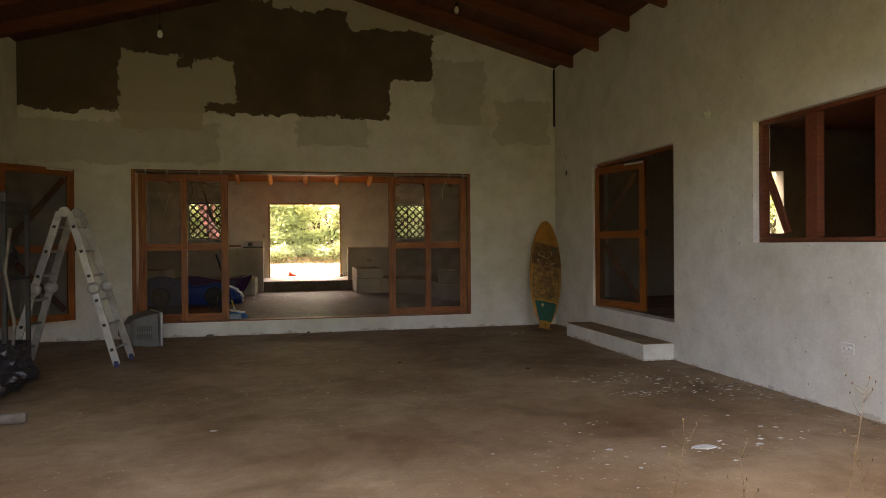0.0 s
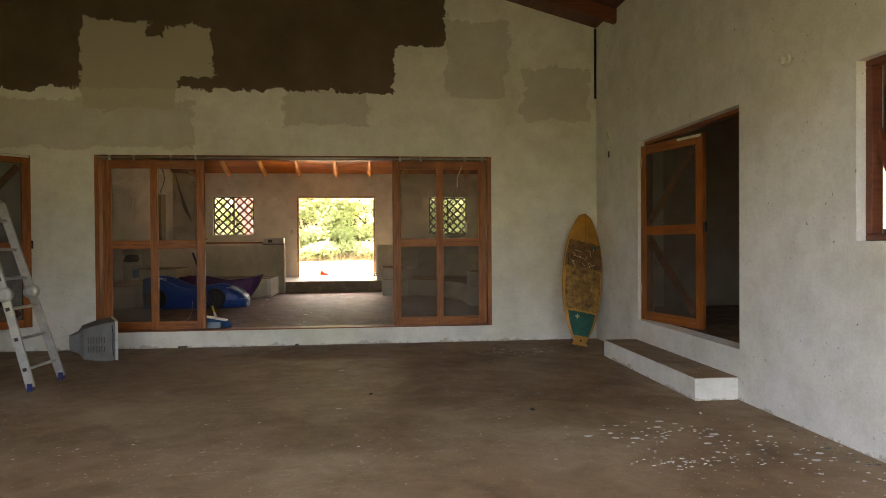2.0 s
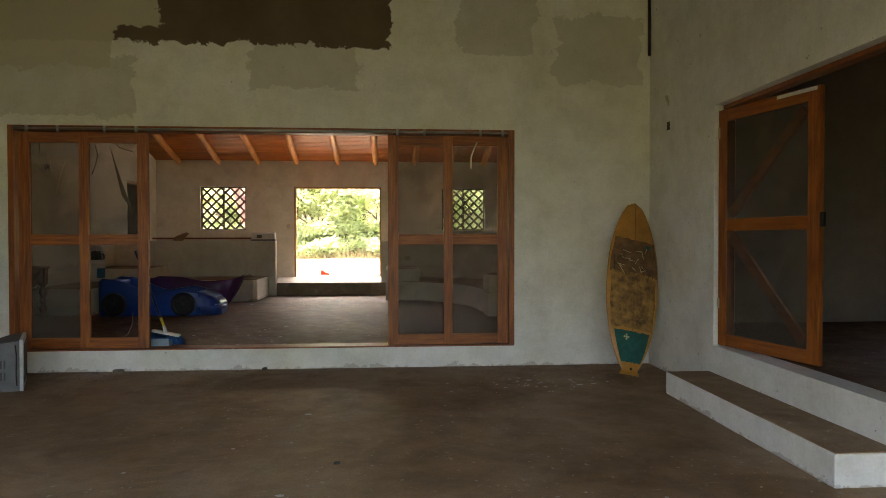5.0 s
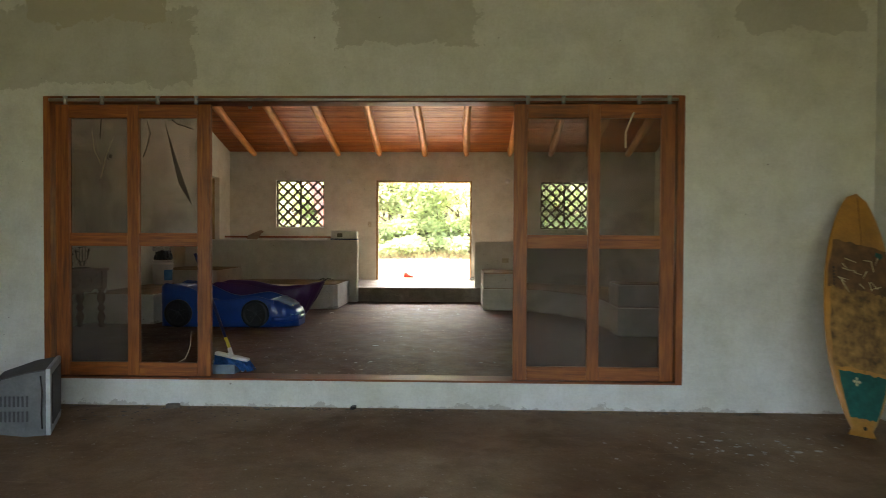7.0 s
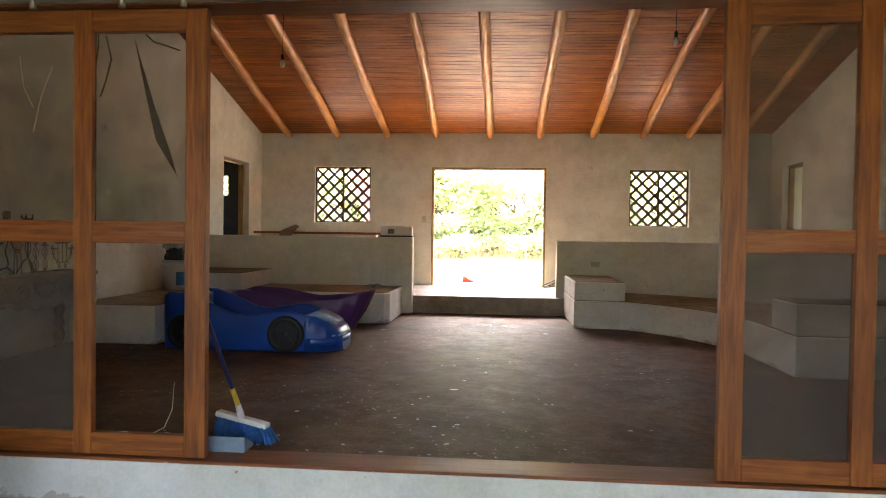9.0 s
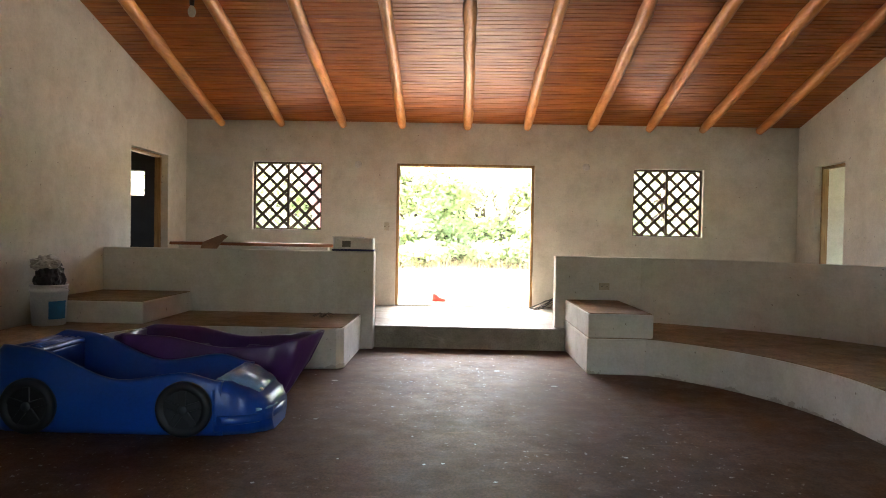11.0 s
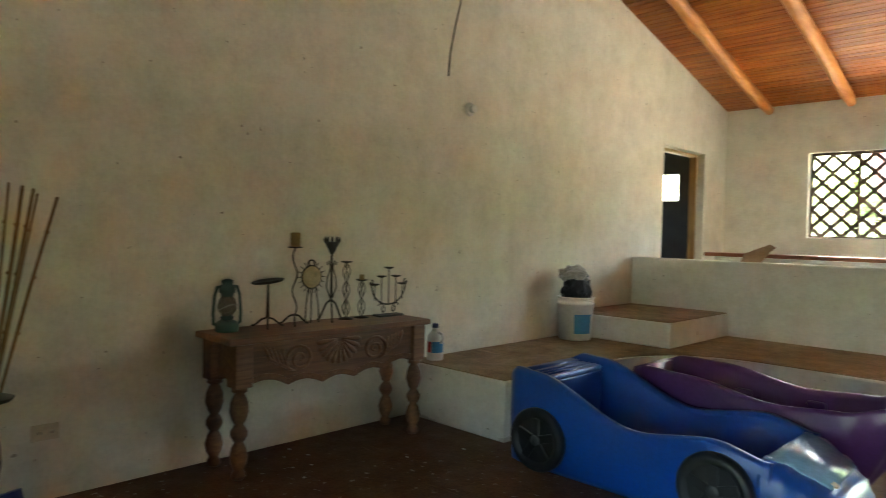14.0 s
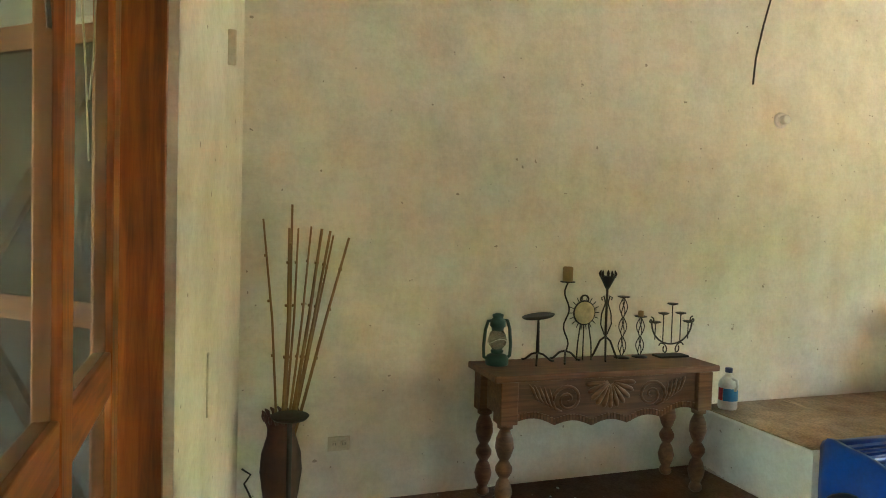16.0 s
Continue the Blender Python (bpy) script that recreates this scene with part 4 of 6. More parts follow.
for x in (0.35, 0.75):
    part("inner_rib", box(x, x + 0.1, 0.485, 0.545, 0.13, 0.36, 0.02), M_PURPLE, boat)

# ---- broom and dustpan ----
M_BRISTLE = plain("blue_bristles", (0.02, 0.14, 0.42), 0.6, 0, 0.4, 40)
M_GREYBLUE = plain("grey_blue_plastic", (0.20, 0.27, 0.34), 0.5)
M_YELLOWP = plain("yellow_label", (0.70, 0.56, 0.05), 0.5)
broom = base("broom", pose(1.365, 0.36, FLOOR), "blue broom with a white head leaning on the screen door", "broom")
hp = [Vector((0.0, -0.01, 0.14)), Vector((-0.25, -0.15, 0.98))]
part("handle", tube([hp[0].lerp(hp[1], 0.16), hp[1]], 0.012, 10), M_BLUEDARK, broom, "navy blue handle")
part("sleeve", tube([hp[0].lerp(hp[1], 0.06), hp[0].lerp(hp[1], 0.17)], 0.0135, 10), M_YELLOWP, broom, "yellow handle label")
part("neck", tube([hp[0] - Vector((0, 0, 0.02)), hp[0].lerp(hp[1], 0.065)], [0.02, 0.015], 10), M_WHITE, broom)
part("head", moved(box(-0.15, 0.15, -0.028, 0.028, 0, 0.03, 0.01), pose(0, 0, 0.100, 0, 10, -8)), M_WHITE, broom, "white plastic head")
bm = bmesh.new()
rnd = random.Random(4)
for i in range(330):
    u, v = rnd.uniform(-0.145, 0.145), rnd.uniform(-0.022, 0.022)
    tube([(u, v, 0.108 - u * 0.1), (u * 1.22 + 0.02, v * 2.2 + rnd.uniform(-0.008, 0.008), rnd.uniform(0.0, 0.012))], [0.0022, 0.003], 4, bm)
part("bristles", moved(bm, pose(0, 0, 0, 0, 0, -8)), M_BRISTLE, broom, "bright blue bristles")
pan = base("dustpan", pose(1.365, 0.175, FLOOR + 0.0135), "grey-blue plastic dustpan lying on the floor", "dustpan")
part("tray", loft([[(-0.10, y, 0.001), (-0.10, y, 0.05 * q + 0.008), (-0.09, y, 0.05 * q + 0.008), (-0.088, y, 0.008), (0.088, y, 0.008), (0.09, y, 0.05 * q + 0.008), (0.10, y, 0.05 * q + 0.008), (0.10, y, 0.001)] for y, q in ((-0.035, 1.3), (0.03, 0.7), (0.075, 0.1))], False), M_GREYBLUE, pan)
part("rim", box(-0.099, 0.099, -0.042, -0.035, 0.0, 0.076, 0.003), M_GREYBLUE, pan)

# ---- carved console table and its things ----
TX0, TX1, TY0, TY1, TZ = -1.445, -1.06, 1.60, 2.955, 0.93
table = base("console_table", pose(0, 0, FLOOR), "carved dark wooden console table with turned legs", "table")
H = TZ - FLOOR
part("tabletop", box(TX0, TX1, TY0, TY1, H - 0.034, H, 0.008), M_TABLE, table)
LEG = [(0.022, 0), (0.036, 0.015), (0.034, 0.035), (0.024, 0.05), (0.040, 0.085), (0.047, 0.12), (0.036, 0.165), (0.022, 0.19), (0.030, 0.20), (0.043, 0.225), (0.043, 0.245), (0.030, 0.268), (0.022, 0.28), (0.034, 0.30), (0.048, 0.345), (0.044, 0.39), (0.030, 0.425), (0.024, 0.437), (0.040, 0.447), (0.040, 0.468)]
for x in (TX0 + 0.06, TX1 - 0.06):
    for y in (TY0 + 0.085, TY1 - 0.085):
        leg = part("leg", moved(lathe(LEG, 20), pose(x, y, 0)), M_TABLE, table, "turned baluster leg")
        part("block", box(x - 0.048, x + 0.048, y - 0.048, y + 0.048, 0.468, H - 0.035, 0.006), M_TABLE, leg)


def apron(x, y0, y1):
    """A board with a scalloped lower edge."""
    n = 60
    outline = [(y0, H - 0.036), (y1, H - 0.036)]
    for i in range(n + 1):
        q = 1 - i / n
        sc = abs(math.sin(q * math.pi * 5))
        outline.append((y0 + (y1 - y0) * q, 0.455 + 0.05 * abs(2 * q - 1) ** 2 - 0.028 * (1 - sc)))
    bm = prism(outline, 0.022)
    return moved(bm, Matrix(((0, 0, 1, x - 0.011), (1, 0, 0, 0), (0, 1, 0, 0), (0, 0, 0, 1))))


front = part("apron", apron(TX1 - 0.05, TY0 + 0.134, TY1 - 0.134), M_TABLE, table, "carved apron with a scalloped edge")
part("apron", apron(TX0 + 0.04, TY0 + 0.134, TY1 - 0.134), M_TABLE, table)
for y in (TY0 + 0.085, TY1 - 0.085):
    part("side_board", box(TX0 + 0.109, TX1 - 0.109, y - 0.012, y + 0.012, 0.49, H - 0.036, 0.003), M_TABLE, table)
xf = TX1 - 0.037
ym = (TY0 + TY1) / 2
# carving: a shell of petals between two leafy scrolls, and a fluted lower border
for i in range(11):
    a = radians(-84 + 168 * i / 10)
    c0 = Vector((xf, ym, H - 0.06))
    tip = c0 + Vector((0, math.sin(a) * 0.15, -math.cos(a) * 0.145))
    part("petal", tube([c0.lerp(tip, q) for q in (0.12, 0.4, 0.7, 0.92, 1.0)], [0.004, 0.009, 0.015, 0.014, 0.006], 8), M_TABLE, front)
for sgn in (-1, 1):
    sp = []
    for i in range(30):
        q = i / 29
        a = q * math.pi * 3.6
        r = 0.078 * (1 - q) + 0.008
        sp.append((xf, ym + sgn * (0.255 + math.cos(a) * r), 0.575 + math.sin(a) * r * 0.9))
    part("scroll", tube(sp, [0.010 - 0.004 * i / 29 for i in range(30)], 8), M_TABLE, front)
    for k in range(5):
        y0 = ym + sgn * (0.335 + 0.028 * k)
        part("leaf_carving", tube([(xf, y0 - sgn * 0.05, 0.515 + 0.012 * k), (xf, y0 - sgn * 0.008, 0.53 + 0.016 * k), (xf, y0 + sgn * 0.01, 0.57 + 0.016 * k), (xf, y0 + sgn * 0.018 + sgn * 0.01, 0.64 + 0.006 * k)], [0.003, 0.009, 0.010, 0.003], 8), M_TABLE, front)
for i in range(58):
    q = (i + 0.5) / 58
    sc = abs(math.sin(q * math.pi * 5))
    zlow = 0.455 + 0.05 * abs(2 * q - 1) ** 2 - 0.028 * (1 - sc)
    yy = TY0 + 0.134 + (TY1 - TY0 - 0.268) * q
    part("flute", box(xf - 0.003, xf + 0.006, yy - 0.006, yy + 0.006, zlow + 0.004, zlow + 0.034), M_TABLE, front)

M_GREEN = plain("green_enamel", (0.018, 0.06, 0.05), 0.4, 0.2)
M_GLASS = plain("smoky_glass", (0.5, 0.5, 0.44), 0.15)
M_GLASS.node_tree.nodes["Principled BSDF"].inputs["Transmission Weight"].default_value = 0.8
M_CANDLE = plain("ochre_candle", (0.30, 0.20, 0.07), 0.5)
M_HORN = plain("horn_disc", (0.55, 0.45, 0.24), 0.5, 0, 0.35, 18)

lantern = base("oil_lantern", pose(-1.33, 1.72, TZ), "dark green oil lantern with a glass globe on the table", "lantern")
part("tank", lathe([(0.058, 0), (0.062, 0.008), (0.062, 0.038), (0.05, 0.052), (0.03, 0.06)], 24), M_GREEN, lantern)
part("burner", lathe([(0.03, 0.06), (0.035, 0.075), (0.024, 0.085)], 20), M_GREEN, lantern)
part("globe", lathe([(0.028, 0.085), (0.046, 0.11), (0.05, 0.135), (0.042, 0.165), (0.03, 0.185)], 24), M_GLASS, lantern, "clear glass globe")
part("cap", lathe([(0.032, 0.185), (0.034, 0.20), (0.042, 0.205), (0.042, 0.235), (0.026, 0.25), (0.03, 0.258), (0.03, 0.268), (0.01, 0.275)], 20), M_GREEN, lantern)
for sy in (-1, 1):
    part("side_tube", tube([(0, sy * 0.05, 0.03), (0, sy * 0.075, 0.045), (0, sy * 0.078, 0.10), (0, sy * 0.070, 0.19), (0, sy * 0.055, 0.235), (0, sy * 0.035, 0.235)], 0.009, 8), M_GREEN, lantern)
part("guard_wire", tube([(0.052 * math.cos(a), 0.052 * math.sin(a), 0.13 + 0.015 * math.cos(2 * a)) for a in [2 * math.pi * i / 20 for i in range(21)]], 0.0015, 5), M_RAIL, lantern)


def tripod_feet(p, h, r):
    for i in range(3):
        a = radians(90 + 120 * i)
        c, s_ = math.cos(a), math.sin(a)
        part("foot", tube([(0, 0, h), (c * r * 0.4, s_ * r * 0.4, h * 0.8), (c * r * 0.85, s_ * r * 0.85, h * 0.2), (c * r, s_ * r, 0.005), (c * r * 1.12, s_ * r * 1.12, 0.006)], 0.006, 6), M_BLACK, p)


h1 = base("candle_stand", pose(-1.33, 1.96, TZ), "black iron tripod candle stand with a tilted plate", "candle holder")
tripod_feet(h1, 0.055, 0.09)
part("stem", tube([(0, 0, 0.05), (0, 0, 0.24)], [0.011, 0.006], 8), M_BLACK, h1)
part("plate", moved(lathe([(0.004, 0), (0.085, 0.006), (0.09, 0.012), (0.004, 0.008)], 24), pose(0, 0, 0.245, 9, 0, 0)), M_BLACK, h1)

h2 = base("candle_stand", pose(-1.33, 2.13, TZ), "tall black wrought iron candle stand with an ochre candle", "candle holder")
tripod_feet(h2, 0.06, 0.085)
part("stem", tube([(0, 0.016 * math.sin(i * 0.75), 0.05 + i * 0.0228) for i in range(18)], 0.005, 6), M_BLACK, h2, "wavy iron stem")
part("plate", lathe([(0.004, 0.435), (0.04, 0.438), (0.042, 0.444), (0.004, 0.443)], 18), M_BLACK, h2)
part("candle", lathe([(0.028, 0.445), (0.028, 0.52), (0.02, 0.525)], 18), M_CANDLE, h2, "burnt ochre candle")

h3 = base("sun_ornament", pose(-1.32, 2.235, TZ), "wrought iron sun ornament with a pale horn disc", "ornament")
part("disc", moved(lathe([(0.004, -0.006), (0.062, -0.006), (0.062, 0.006), (0.004, 0.006)], 28), pose(0, 0, 0.27, 0, 90, 0)), M_HORN, h3, "pale yellow horn disc")
part("ring", tube([(0, 0.065 * math.cos(2 * math.pi * i / 24), 0.27 + 0.065 * math.sin(2 * math.pi * i / 24)) for i in range(25)], 0.005, 6), M_BLACK, h3)
for i in range(18):
    a = 2 * math.pi * i / 18
    part("ray", tube([(0, 0.066 * math.cos(a), 0.27 + 0.066 * math.sin(a)), (0, 0.095 * math.cos(a), 0.27 + 0.095 * math.sin(a))], 0.0025, 5), M_BLACK, h3)
for dy in (-0.035, 0.0, 0.05):
    part("leg", tube([(0, dy * 0.6, 0.205), (0, dy, 0.1), (0, dy * 1.1, 0.004)], 0.004, 6), M_BLACK, h3)
part("hook", tube([(0, 0.025 * math.cos(a), 0.345 + 0.022 * math.sin(a)) for a in [math.pi * (i / 10 * 1.4 - 0.2) for i in range(11)]], 0.005, 6), M_BLACK, h3)

h4 = base("candle_stand", pose(-1.34, 2.39, TZ), "tall black iron candle stand with a crown cup", "candle holder")
tripod_feet(h4, 0.13, 0.08)
part("stem", tube([(0, 0, 0.12), (0, 0, 0.40)], 0.007, 8), M_BLACK, h4)
for sy in (-1, 1):
    part("scroll", tube([(0, sy * 0.008, 0.14), (0, sy * 0.035, 0.20), (0, sy * 0.03, 0.26), (0, sy * 0.008, 0.32), (0, sy * 0.02, 0.36), (0, sy * 0.035, 0.35), (0, sy * 0.03, 0.335)], 0.004, 6), M_BLACK, h4)
part("cup", lathe([(0.01, 0.40), (0.02, 0.42), (0.045, 0.47), (0.04, 0.472), (0.008, 0.43)], 16), M_BLACK, h4)
for i in range(5):
    a = 2 * math.pi * i / 5
    part("tip", tube([(0.04 * math.cos(a), 0.04 * math.sin(a), 0.465), (0.046 * math.cos(a), 0.046 * math.sin(a), 0.485), (0.04 * math.cos(a), 0.04 * math.sin(a), 0.505)], [0.007, 0.009, 0.003], 6), M_BLACK, h4)


def twisted(y, h, candle, label):
    p = base("candle_stick", pose(-1.36, y, TZ), label, "candle holder", "twisted candle sticks")
    part("base", lathe([(0.045, 0), (0.045, 0.005), (0.01, 0.012)], 20), M_BLACK, p)
    n = 3 if h > 0.3 else 2
    for i in range(4):
        pts = []
        for k in range(31):
            q = k / 30
            r = 0.004 + 0.018 * abs(math.sin(q * math.pi * n))
            a = radians(90 * i) + q * math.pi * n * 0.5
            pts.append((r * math.cos(a), r * math.sin(a), 0.01 + q * (h - 0.02)))
        part("bar", tube(pts, 0.003, 5), M_BLACK, p)
    part("plate", lathe([(0.004, h - 0.012), (0.034, h - 0.006), (0.036, h), (0.004, h - 0.006)], 18), M_BLACK, p)
    if candle:
        part("candle", lathe([(0.016, h - 0.005), (0.016, h + 0.028), (0.01, h + 0.03)], 12), M_CANDLE, p, "stub of an ochre candle")


twisted(2.515, 0.355, False, "black iron candle stick of three twisted cages")
twisted(2.635, 0.24, True, "short black iron candle stick with a candle stub")
h5 = base("candelabrum", pose(-1.33, 2.83, TZ), "black wrought iron candelabrum with five plates", "candelabrum")
part("base", box(-0.04, 0.04, -0.10, 0.10, 0.0, 0.012, 0.003), M_BLACK, h5)
for dy, h in ((-0.115, 0.20), (-0.06, 0.25), (0.0, 0.305), (0.06, 0.25), (0.115, 0.20)):
    part("stem", tube([(0, dy, 0.075 + abs(dy) * 0.25), (0, dy, h)], 0.0035, 6), M_BLACK, h5)
    part("plate", moved(lathe([(0.004, h - 0.004), (0.03, h + 0.004), (0.032, h + 0.01), (0.004, h + 0.004)], 16), pose(0, dy, 0)), M_BLACK, h5)
part("arm", tube([(0, 0.14 * math.sin(a), 0.20 - 0.125 * math.cos(a)) for a in [math.pi * (i / 20 - 0.5) * 1.08 for i in range(21)]], 0.005, 6), M_BLACK, h5)
for sy in (-1, 1):
    part("scroll", tube([(0, sy * (0.05 + 0.035 * (1 - q) * math.cos(q * 7)), 0.05 + 0.035 * (1 - q * 0.6) * math.sin(q * 7 + 0.5)) for q in [i / 20 for i in range(21)]], 0.004, 6), M_BLACK, h5)
    part("curl", tube([(0, sy * (0.145 + 0.022 * (1 - q) * math.cos(q * 8 + 1.6)), 0.215 + 0.022 * (1 - q) * math.sin(q * 8 + 1.6)) for q in [i / 16 for i in range(17)]], 0.004, 6), M_BLACK, h5)

# ---- things on the benches ----
M_LABELBLUE = plain("blue_label", (0.05, 0.22, 0.48), 0.5)
M_LABELRED = plain("red_label", (0.50, 0.04, 0.05), 0.5)
M_BAGBLACK = plain("black_bag", (0.02, 0.018, 0.02), 0.35)
M_BAGCLEAR = plain("pale_plastic_bag", (0.50, 0.47, 0.43), 0.4)
bucket = base("bucket", pose(-1.26, 4.86, 0.594), "white plastic paint bucket with a blue label on the bench", "bucket")
part("body", lathe([(0.128, 0), (0.135, 0.01), (0.148, 0.29), (0.155, 0.295), (0.155, 0.315), (0.149, 0.32), (0.149, 0.345), (0.156, 0.35), (0.156, 0.362), (0.146, 0.362), (0.14, 0.30), (0.13, 0.04)], 32), M_WHITE, bucket)
bm = bmesh.new()
vs = []
for i in range(9):
    a = radians(-60 + 8 * i)
    vs.append([bm.verts.new((r * math.cos(a), r * math.sin(a), z)) for r, z in ((0.1405, 0.06), (0.1475, 0.22))])
for a, b_ in zip(vs, vs[1:]):
    bm.faces.new((a[0], b_[0], b_[1], a[1])).smooth = True
part("label", bm, M_LABELBLUE, bucket, "blue paper label")
part("handle", tube([(0.16 * math.cos(a), 0.16 * math.sin(a), 0.30 - 0.05 * math.sin(a - 0.6)) for a in [radians(-40 + 9 * i) for i in range(19)]], 0.003, 5), M_RAIL, bucket)


def crumpled(name, m, r, squash, seed, material, label, cat):
    bm = bmesh.new()
    bmesh.ops.create_icosphere(bm, subdivisions=4, radius=r)
    for v in bm.verts:
        d_ = v.co.normalized()
        k = 1 + 0.30 * noise.noise(d_ * 2.1 + Vector((seed, 0, 0))) + 0.16 * noise.noise(d_ * 6 + Vector((0, seed, 0)))
        v.co = Vector((v.co.x * k, v.co.y * k, v.co.z * k * squash))
    low = min(v.co.z for v in bm.verts)
    for v in bm.verts:
        v.co.z = max(v.co.z - low, 0.02) - 0.02
    ob = part(name, bm, material)
    ob.matrix_world = m
    return tagged(ob, label, cat)


crumpled("black_bag", pose(-1.26, 4.86, 0.594 + 0.24), 0.125, 1.3, 3, M_BAGBLACK, "crumpled black plastic bag stuffed in the bucket", "bag")
crumpled("clear_bag", pose(-1.28, 4.86, 0.594 + 0.46), 0.12, 0.7, 8, M_BAGCLEAR, "crumpled pale plastic bag on top of the bucket", "bag")
bottle = base("bleach_bottle", pose(-1.34, 3.27, 0.594), "white plastic bleach bottle with a blue cap and label", "bottle")
part("body", lathe([(0.052, 0), (0.056, 0.01), (0.056, 0.145), (0.05, 0.17), (0.03, 0.195), (0.02, 0.205), (0.02, 0.225)], 24), M_WHITE, bottle)
part("cap", lathe([(0.022, 0.222), (0.022, 0.247), (0.018, 0.25)], 16), M_BLUEDARK, bottle, "dark blue cap")
for nm, a0, a1, mm in (("label", -70, 60, M_LABELBLUE), ("label_stripe", -110, -72, M_LABELRED)):
    bm = bmesh.new()
    vs = []
    for i in range(13):
        a = radians(a0 + (a1 - a0) * i / 12)
        vs.append([bm.verts.new((0.0568 * math.cos(a), 0.0568 * math.sin(a), z)) for z in (0.055, 0.13)])
    for a, b_ in zip(vs, vs[1:]):
        bm.faces.new((a[0], b_[0], b_[1], a[1])).smooth = True
    part(nm, bm, mm, bottle)
part("handle", tube([(0.03, 0, 0.19), (0.07, 0, 0.185), (0.078, 0, 0.15), (0.055, 0, 0.12)], 0.009, 8), M_WHITE, bottle)
bits = base("dry_twigs", pose(1.05, 5.75, 0.594), "small tangle of dry pale twigs on the bench", "twigs")
rnd = random.Random(9)
for i in range(9):
    a = rnd.uniform(0, 6.28)
    part("twig", tube([(rnd.uniform(-.05, .05), rnd.uniform(-.05, .05), 0.004), (0.05 * math.cos(a), 0.05 * math.sin(a), 0.05), (0.12 * math.cos(a), 0.12 * math.sin(a), 0.02)], 0.003, 5), M_BARK, bits)

M_CARD = plain("cardboard", (0.36, 0.24, 0.16), 0.8)
crate = base("plastic_box", pose(1.27, 6.24, 1.27), "white plastic box on a blue tray on the low wall", "box")
part("box_body", box(-0.225, 0.215, -0.075, 0.075, 0.02, 0.145, 0.012), M_WHITE, crate)
part("tray", box(-0.235, 0.225, -0.08, 0.08, 0.0, 0.022, 0.006), M_BLUEDARK, crate, "dark blue tray")
part("lid", box(-0.235, 0.10, -0.082, 0.082, 0.146, 0.156, 0.004), M_WHITE, crate)
part("label", box(-0.12, -0.03, -0.078, -0.0755, 0.045, 0.11), M_GREYDARK, crate, "grey printed label")
card = part("cardboard_scrap", moved(prism([(-0.14, -0.05), (0.03, -0.05), (0.10, 0.06), (0.14, 0.10), (0.09, 0.13), (-0.02, 0.08), (-0.12, 0.03)], 0.005), pose(0, 0, 0, 66, 0, 12)), M_CARD)
card.matrix_world = pose(-0.28, 6.25, 1.31)
tagged(card, "torn brown cardboard scrap on the low wall", "cardboard")
shelf = base("wooden_counter", pose(0, 0, PLAT), "reddish wooden counter behind the low wall", "counter")
part("top", box(-0.98, 0.95, 6.72, 7.05, 0.845, 0.88, 0.004), M_FRAME, shelf)
part("support", box(-0.9, 0.87, 6.8, 6.92, 0.0, 0.843, 0.004), M_LOW, shelf, "plastered support wall")

# ---- vase with canes ----
M_VASE = plain("dark_red_clay", (0.075, 0.025, 0.016), 0.5, 0, 0.35, 14)
M_CANE = timber("dry_cane", (0.15, 0.08, 0.03), (0.26, 0.15, 0.06), (0.38, 0.25, 0.11), 2)
vase = base("floor_vase", pose(-1.26, 0.60, FLOOR) @ Matrix.Diagonal((0.8, 0.8, 1.0, 1.0)), "dark red clay floor vase with a frilled rim", "vase")
part("body", lathe([(0.075, 0), (0.085, 0.02), (0.08, 0.06), (0.105, 0.18), (0.122, 0.28), (0.115, 0.36), (0.085, 0.44), (0.082, 0.48), (0.10, 0.53), (0.092, 0.53), (0.072, 0.47), (0.05, 0.3)], 28), M_VASE, vase)
for i in range(16):
    a = 2 * math.pi * i / 16
    part("frill", tube([(0.096 * math.cos(a), 0.096 * math.sin(a), 0.52), (0.106 * math.cos(a), 0.106 * math.sin(a), 0.545), (0.112 * math.cos(a + 0.15), 0.112 * math.sin(a + 0.15), 0.56)], [0.011, 0.012, 0.005], 6), M_VASE, vase)
for i, (dy, top, r) in enumerate(((-0.10, 1.46, 0.006), (0.03, 1.53, 0.007), (0.02, 1.42, 0.010), (0.06, 1.42, 0.006), (0.12, 1.43, 0.006), (0.17, 1.42, 0.009), (0.21, 1.41, 0.008), (0.225, 1.39, 0.006), (0.30, 1.38, 0.008))):
    cane = base("cane", pose(-1.24, 0.60, FLOOR), "dry brown cane standing in the floor vase", "cane", "canes in the vase")
    pts = [Vector((0.0, 0.02 * (i - 4) / 4, 0.31)), Vector((0.01, dy * 0.33, 0.62)), Vector((0.0, dy * 0.62 + 0.008, 1.0)), Vector((-0.03, dy, top))]
    part("stem", tube(pts, [r, r, r * 0.95, r * 0.8], 8), M_CANE, cane)
    for q in (0.25, 0.55, 0.8):
        c = pts[1].lerp(pts[3], q)
        part("node", tube([c - Vector((0, 0, 0.006)), c + Vector((0, 0, 0.006))], r * 1.25, 8), M_CANE, cane)
stand = base("candle_stand", pose(-1.06, 0.615, FLOOR), "tall black iron plate stand before the vase", "candle holder")
part("stem", tube([(0, 0, 0.0), (0, 0, 0.58)], 0.012, 8), M_BLACK, stand)
part("plate", lathe([(0.01, 0.575), (0.075, 0.582), (0.085, 0.595), (0.08, 0.597), (0.01, 0.588)], 24), M_BLACK, stand)
part("foot", lathe([(0.085, 0), (0.085, 0.006), (0.02, 0.02)], 20), M_BLACK, stand)
